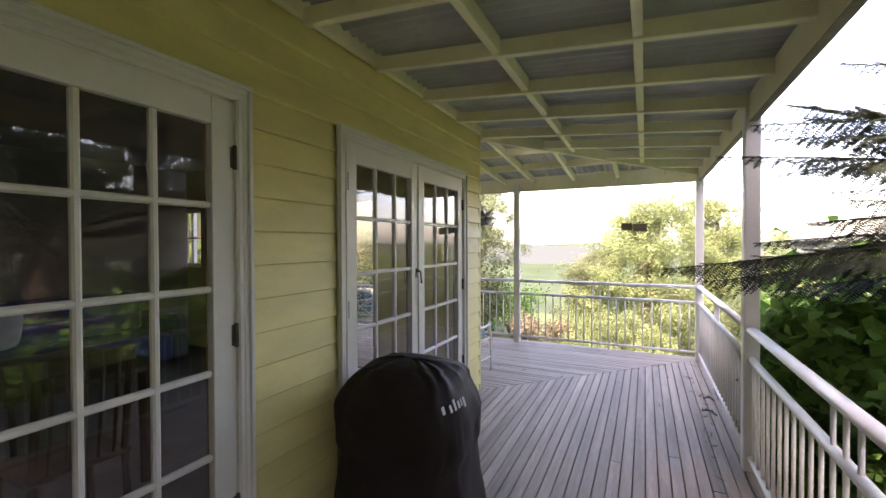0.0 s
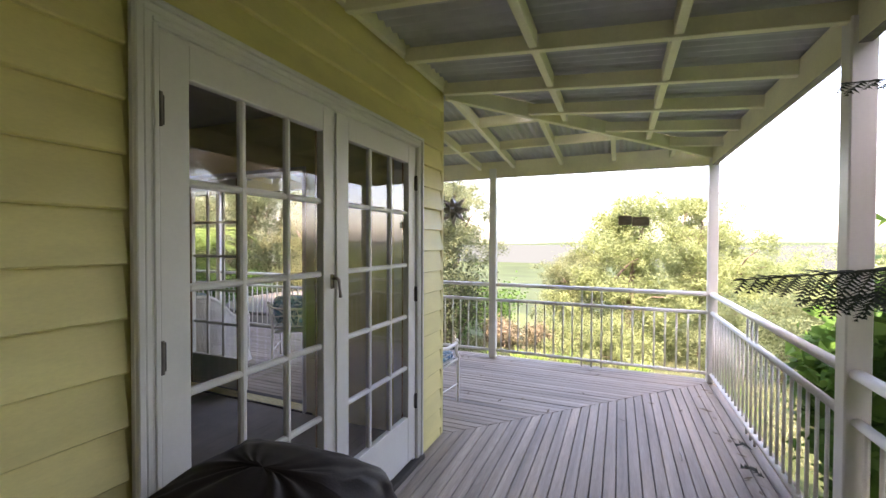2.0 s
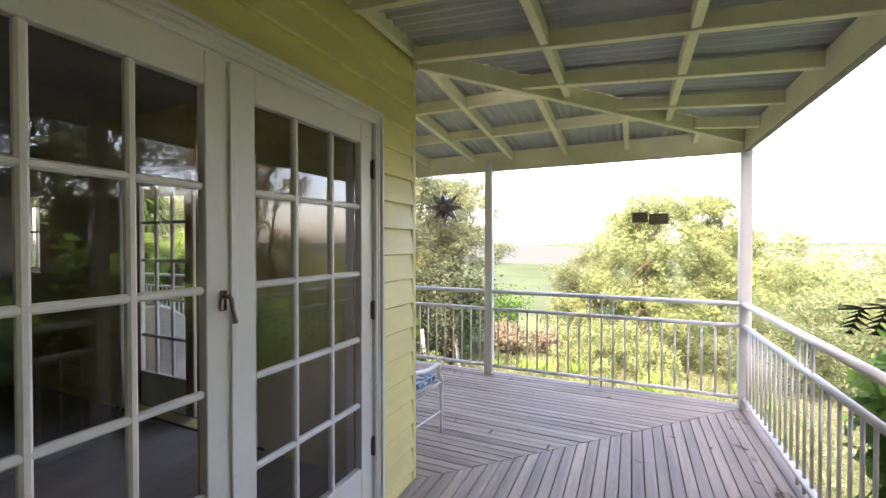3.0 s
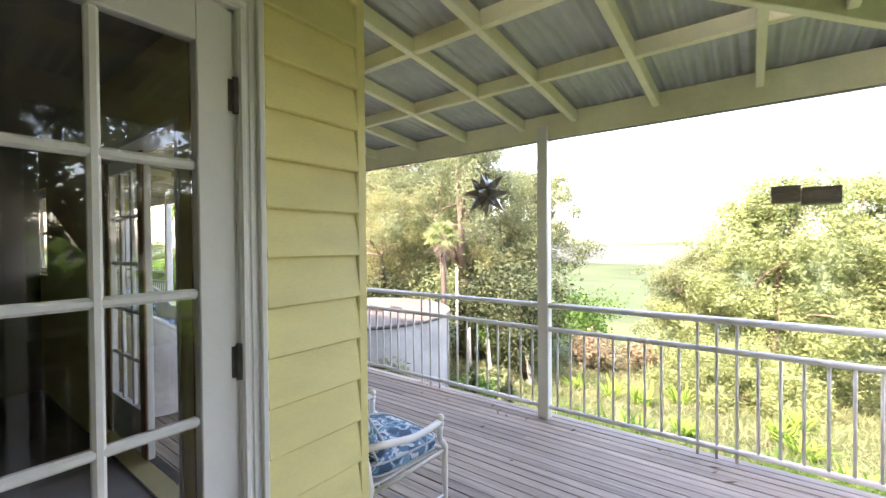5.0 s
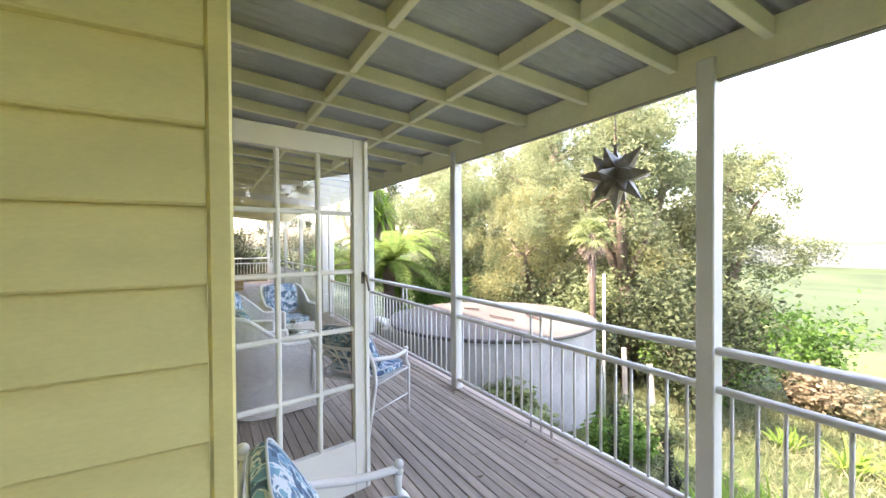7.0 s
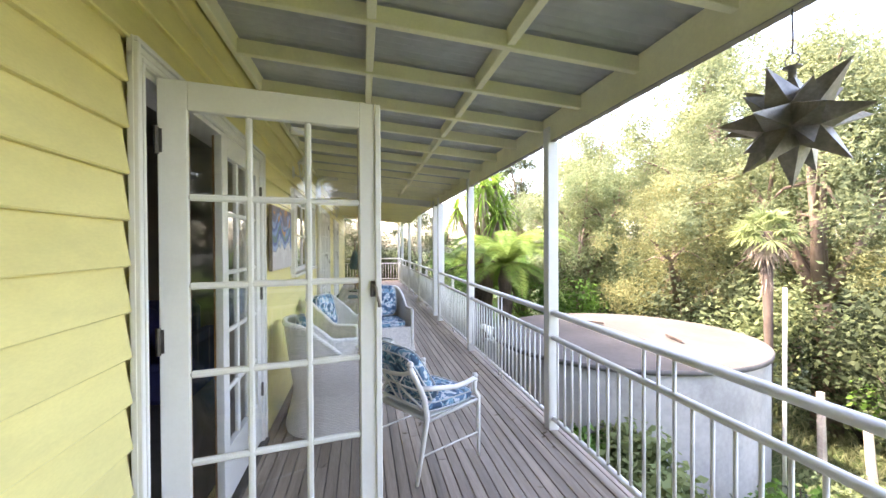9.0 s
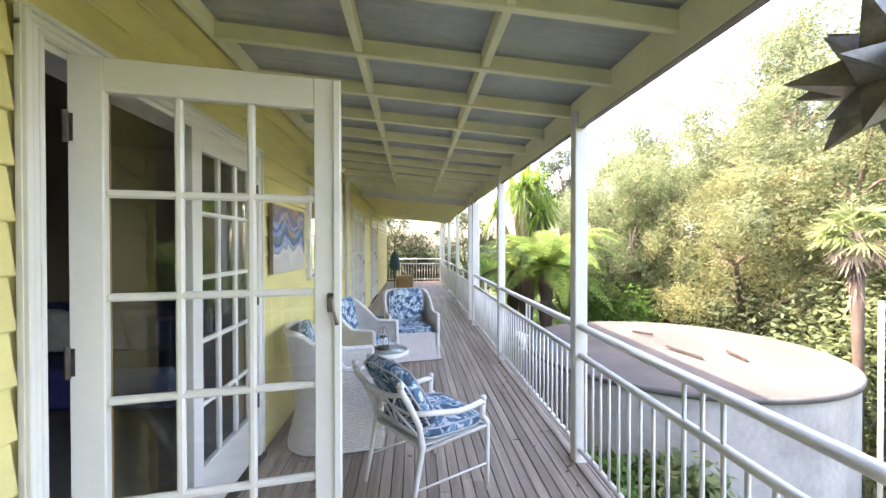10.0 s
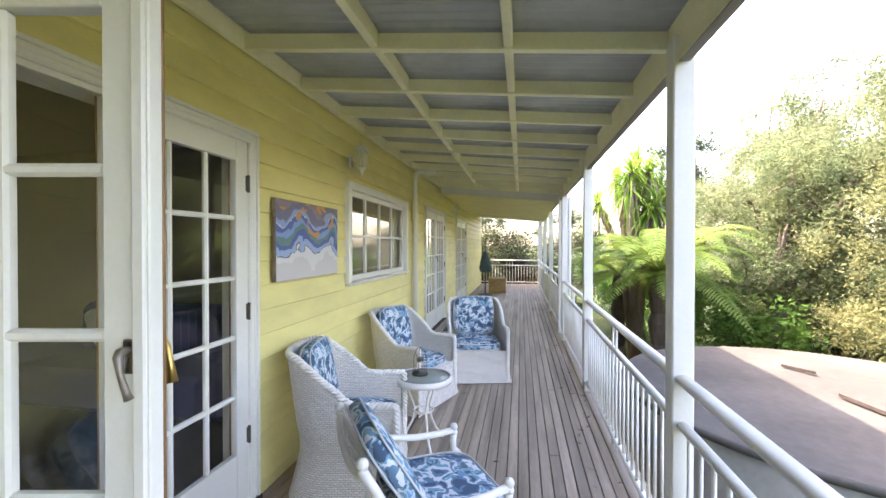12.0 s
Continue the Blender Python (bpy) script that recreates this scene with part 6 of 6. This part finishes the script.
def spiky_palm(x, y, crown, L, seed, heads=1, label="", fan=False):
    rn = random.Random(seed)
    z = ground_z(x, y) - 0.05
    t = thing("palm", pose(x, y, z), label, "palm", "palms")
    h = crown - z
    for k in range(heads):
        off = Vector((rn.uniform(-0.7, 0.7), rn.uniform(-0.7, 0.7), rn.uniform(-1.3, 0.0))) if heads > 1 else Vector((0, 0, 0))
        top = Vector((off.x, off.y, h + off.z))
        tk = Mesh().tube([(0, 0, 0), (off.x * 0.3 + 0.03, off.y * 0.3, h * 0.5), top], [0.10, 0.085, 0.075] if not fan else [0.065, 0.05, 0.07], 9)
        part("trunk", tk, DARKBARK if fan else BARK, t, "", True)
        ms, dry = Mesh(), Mesh()
        n = 120 if not fan else 62
        for i in range(n):
            a, e = rn.uniform(0, 6.283), rn.uniform(-1.2, 1.4)
            if fan and -0.7 < e < -0.45:
                continue
            use = dry if e < (-0.45 if fan else -0.9) else ms
            d = Vector((math.cos(a) * math.cos(e), math.sin(a) * math.cos(e), math.sin(e)))
            s = Vector((-math.sin(a), math.cos(a), 0))
            l = L * rn.uniform(0.7, 1.1)
            if not fan:
                vs = []
                for q in range(5):
                    f = q / 4
                    p = top + d * (l * f) + Vector((0, 0, -0.45 * l * f * f))
                    w = 0.020 * (1 - 0.92 * f ** 1.5)
                    vs += [p + s * w, p - s * w]
                use.add(vs, [(2 * q, 2 * q + 1, 2 * q + 3, 2 * q + 2) for q in range(4)])
            else:
                hub = top + d * (l * 0.5) + Vector((0, 0, -0.08 * l))
                use.tube([top, hub], 0.006, 4)
                up = s.cross(d)
                for b in range(13):
                    an = -1.5 + 3.0 * b / 12
                    dd = (d * math.cos(an) + s * math.sin(an) + up * 0.12).normalized()
                    tipp = hub + dd * (l * 0.5 * rn.uniform(0.8, 1.15)) + Vector((0, 0, -l * rn.uniform(0.08, 0.26)))
                    sd = dd.cross(up).normalized() * 0.013
                    mid = hub.lerp(tipp, 0.5) + Vector((0, 0, 0.02))
                    use.add([hub, mid + sd, tipp, mid - sd], [(0, 1, 2, 3)])
        if fan:
            # a skirt of dry leaf bases hanging down the trunk
            for i in range(90):
                a, zz, l = rn.uniform(0, 6.283), h - rn.uniform(0.05, 0.75), rn.uniform(0.10, 0.30)
                o = Vector((0.06 * math.cos(a), 0.06 * math.sin(a), zz))
                q = o + Vector((math.cos(a) * 0.10 * rn.random(), math.sin(a) * 0.10 * rn.random(), -l))
                sd = Vector((-math.sin(a), math.cos(a), 0)) * 0.009
                dry.add([o - sd, o + sd, q], [(0, 1, 2)])
        part("crown", ms, LIME if fan else STRAP, t)
        if dry.v:
            part("dry_leaves", dry, RAWWOOD, t, "dry hanging leaves")
    return t


spiky_palm(-5.72, 11.0, 1.66, 0.47, 311, 1, "small fan palm with a shaggy trunk behind the tank", True)
spiky_palm(-11.6, 8.9, 3.5, 0.85, 312, 9, "tall cabbage palm with several spiky heads")


def feather(ms, base, tip, rn, arch=0.22, pin=0.27, step=0.045, fine=0.013):
    """A long frond with drooping side fronds, each of them a comb of small pointed leaflets."""
    n = 20
    L = (tip - base).length
    sway, bend = Vector((rn.uniform(-1, 1), rn.uniform(-1, 1), rn.uniform(-0.7, 0.7))), rn.uniform(-1.5, 0.5)
    sway_end = sway * (0.06 * L * math.sin(5.0 + bend))
    tip = tip - sway_end
    pts = []
    for i in range(n + 1):
        f = i / n
        pts.append(base.lerp(tip, f) + Vector((0, 0, arch * L * math.sin(math.pi * f ** 0.8))) + sway * (0.06 * L * math.sin(5.0 * f + bend)))
    ms.tube(pts, [0.013 * (1 - 0.85 * i / n) for i in range(n + 1)], 5)
    head = (tip - base).normalized()
    flat = head.cross(Vector((0, 0, 1))).normalized()
    roll = rn.uniform(-0.3, 0.3)
    side = flat * math.cos(roll) + flat.cross(head) * math.sin(roll)
    m = int(L / step)
    for i in range(int(m * 0.12), m):
        f = i / m
        k = min(n - 1, int(f * n))
        p = pts[k].lerp(pts[k + 1], f * n - k)
        tang = (pts[k + 1] - pts[k]).normalized()
        w = pin * min(1.0, 0.5 + 2 * f) * min(1.0, 0.22 + 4.0 * (1 - f)) * rn.uniform(0.85, 1.1)
        for s in (-1, 1):
            out = (side * s + tang * rn.uniform(0.35, 0.6)).normalized()
            sag = rn.uniform(0.1, 0.45)
            q = [p + out * (w * j / 5) + Vector((0, 0, -sag * w * (j / 5) ** 1.6)) for j in range(6)]
            ms.tube(q, [0.0025 * (1 - 0.8 * j / 5) for j in range(6)], 3)
            c = max(4, int(w / fine))
            for j in range(c):
                g = (j + 0.5) / c
                kk = min(4, int(g * 5))
                o = q[kk].lerp(q[kk + 1], g * 5 - kk)
                dq = (q[kk + 1] - q[kk]).normalized()
                cross = dq.cross(Vector((0, 0, 1))).normalized()
                l = 0.046 * min(1, 0.5 + 2 * g) * min(1.0, 0.15 + 1.9 * (1 - g)) * (w / pin) ** 0.4
                h = dq * fine * 0.5
                for z in (-1, 1):
                    e = o + (cross * z + dq * 0.45).normalized() * l + Vector((0, 0, -0.25 * l + rn.uniform(-0.15, 0.15) * l))
                    ms.add([o - h, e, o + h], [(0, 1, 2)])


def shade_fern(x, y, crown, seed):
    """A big dark tree fern whose fronds reach over the railing."""
    rn = random.Random(seed)
    z = ground_z(x, y) - 0.1
    t = thing("tree_fern", pose(x, y, z), "big dark tree fern with feathery fronds reaching over the railing", "tree fern", "tree ferns")
    h = crown - z
    part("trunk", Mesh().lathe([(0.14 + 0.03 * math.sin(k * 2.1), h * k / 12) for k in range(12)] + [(0.06, h)], 14), DARKBARK, t, "", True)
    tips = [(0.08, 3.80, 1.36), (0.36, 3.84, 2.03), (0.52, 3.80, 2.18), (0.55, 3.7, 2.08), (0.7, 3.9, 2.3), (0.52, 3.72, 1.52), (0.95, 4.15, 1.82), (0.30, 3.95, 1.28), (0.70, 3.6, 1.62), (0.90, 3.8, 2.45), (0.85, 4.3, 1.32), (0.42, 3.66, 1.42), (0.72, 3.95, 1.98), (0.82, 3.5, 1.72), (0.66, 4.15, 1.22), (0.60, 3.70, 1.88)]
    for ex, ey, ez in tips:
        ms = Mesh()
        e = Vector((ex - x, ey - y, ez - z))
        feather(ms, Vector((0, 0, h)), e, rn, 0.035 if ez < 1.6 else 0.05, 0.25, 0.036)
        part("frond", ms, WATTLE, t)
    for i in range(9):
        a = -2.2 + 4.2 * i / 8
        ms = Mesh()
        feather(ms, Vector((0, 0, h)), Vector((2.1 * math.cos(a), 2.1 * math.sin(a), h + rn.uniform(-0.6, 0.5))), rn, 0.15, 0.28, 0.07, 0.02)
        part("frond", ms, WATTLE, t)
    return t


shade_fern(2.75, 3.05, 1.50, 321)

# leafy sprigs pushing through the balusters
for i, (x, y, zt) in enumerate(((0.78, 5.15, 0.30), (0.80, 4.95, 0.72), (0.80, 3.6, 0.22))):
    sg = thing("sprig", pose(x + 0.55, y, ground_z(x + 0.55, y)), "green leafy sprig pushing through the balusters", "plant", "leafy sprigs")
    g0 = ground_z(x + 0.55, y)
    part("stem", Mesh().tube([(0, 0, -0.05), (-0.1, 0, (zt - g0) * 0.6), (-0.5, 0, zt - g0)], [0.01, 0.008, 0.003], 5), DARKBARK, sg, "", True)
    me = leaf_cloud([(-0.5 + 0.06 * k, 0.02 * (-1) ** k, (zt - g0) - 0.02 * k) for k in range(6)], [(0.05, 0.06, 0.03)] * 6, [4] * 6, 0.13, 330 + i, 0.1, 0.62)
    me.materials.append(DEEP_GREEN)
    part("leaves", me, None, sg)

# ---- grass tufts near the deck ----
rg = np.random.RandomState(9)
gx = rg.uniform(-9, 5, 5200)
gy = rg.uniform(7.6, 17, 5200)
cs = [(a, b, ground_z(a, b) + 0.05) for a, b in zip(gx, gy) if (a - TX) ** 2 + (b - TY) ** 2 > (TR + 0.1) ** 2]
me = leaf_cloud(cs, [(0.09, 0.09, 0.03)] * len(cs), [7] * len(cs), 0.22, 77, -1.3, 0.07)
me.materials.append(PALE_GRASS)
tagged(new("grass", me), "long pale green grass on the slope", "grass", kind="stuff")

# white pipes lying by the tank, dry leaves on the deck
for i, (p, q) in enumerate((((-7.95, 7.72, 0.10), (-7.0, 7.86, 0.12)), ((-7.6, 7.66, 0.16), (-6.75, 7.62, 0.05)))):
    m = Vector(p).lerp(Vector(q), 0.5)
    pi = Mesh().tube([Vector(p) - m, Vector(q) - m], 0.045, 12).tube([(Vector(q) - m) * 0.98, (Vector(q) - m) * 1.08], 0.052, 12)
    ob = single("plastic_pipe", pi, WHITE, "white plastic pipe lying between the tank and the deck", "pipe", "plastic pipes", smooth=True)
    ob.location = m
    single("pipe_stand", Mesh().box((m.x - 0.09, m.y - 0.09, ground_z(m.x, m.y) - 0.05), (m.x + 0.09, m.y + 0.09, m.z - 0.045), 0.01), CONCRETE, "rough concrete block under a pipe", "block", "pipe blocks")
DRY = leaf_material("dry_fallen_leaves", (0.08, 0.055, 0.035), (0.24, 0.18, 0.12), 0.1)
rl = random.Random(12)
spots = [(POST_X - 0.12 + rl.uniform(-0.1, 0.05), rl.uniform(3.2, 7.0), 0.006) for _ in range(34)] + [(rl.uniform(-9, 0), POST_Y - 0.12 + rl.uniform(-0.15, 0.06), 0.006) for _ in range(60)]
spots += [(rl.uniform(-6, 0.4), rl.uniform(5.2, 7.0), 0.006) for _ in range(24)]
litter = Mesh()
for x, y, z in spots:
    a, l, w = rl.uniform(0, 6.28), rl.uniform(0.02, 0.05), rl.uniform(0.006, 0.012)
    d, s = Vector((math.cos(a), math.sin(a), 0)) * l, Vector((-math.sin(a), math.cos(a), 0)) * w
    c = Vector((x, y, z))
    litter.add([c - d, c + s + Vector((0, 0, 0.004)), c + d + Vector((0, 0, rl.uniform(0, 0.012))), c - s], [(0, 1, 2, 3)])
single("leaf_litter", litter, DRY, "dry fallen leaves scattered on the deck boards", "leaves", kind="stuff")

# curled dry fronds and a pale twig left on the deck
for x, y, a, l in ((0.51, 5.25, 2.5, 0.13), (0.55, 5.62, 2.9, 0.09)):
    df = thing("dry_frond", pose(x, y, 0.004, 0, 0, math.degrees(a)), "dark curled dry fern frond lying on the deck", "leaf", "fallen fronds")
    st_ = Mesh().tube([(l * (k / 8 - 0.5), 0.006 * math.sin(k), 0.006 + 0.02 * math.sin(math.pi * k / 8)) for k in range(9)], 0.003, 6)
    part("stem", st_, DARKBARK, df, "", True)
    lf = Mesh()
    for k in range(1, 14):
        f = k / 14 - 0.5
        for sg in (-1, 1):
            p0 = Vector((l * f, 0.006 * math.sin(k * 8 / 14), 0.006 + 0.02 * math.sin(math.pi * k / 14)))
            p1 = p0 + Vector((0.02, sg * l * 0.34 * (1 - abs(f)), rl.uniform(-0.004, 0.02)))
            p1.z = max(p1.z, 0.003)
            lf.add([p0 - Vector((0.008, 0, 0)), p0 + Vector((0.010, 0, 0)), p1], [(0, 1, 2)])
    part("leaflet", lf, WATTLE, df)
tw = thing("twig", pose(0.12, 5.34, 0.004, 0, 0, 88), "pale bleached twig lying on the deck boards", "twig")
part("stem", Mesh().tube([(-0.10, 0.004, 0.003), (-0.03, -0.004, 0.004), (0.04, 0.006, 0.003), (0.10, 0, 0.003)], [0.003, 0.0045, 0.004, 0.002], 6), PALEWOOD, tw, "", True)

# rainwater pipes beside the paired posts
for x, r in ((-9.42, 0.03), (-9.96, 0.045)):
    dp = Mesh().tube([(0, 0, -0.95), (0, 0, 1.2), (0, 0, 2.30), (0, 0.06, 2.37)], r, 12)
    for z in (0.35, 1.75):
        dp.tube([(0, 0, z), (0, 0, z + 0.04)], r + 0.004, 12)
    ob = single("rainwater_pipe", dp, WHITE, "white rainwater pipe running down beside the paired posts", "pipe", "rainwater pipes", smooth=True)
    ob.location = (x, POST_Y + 0.10, 0)
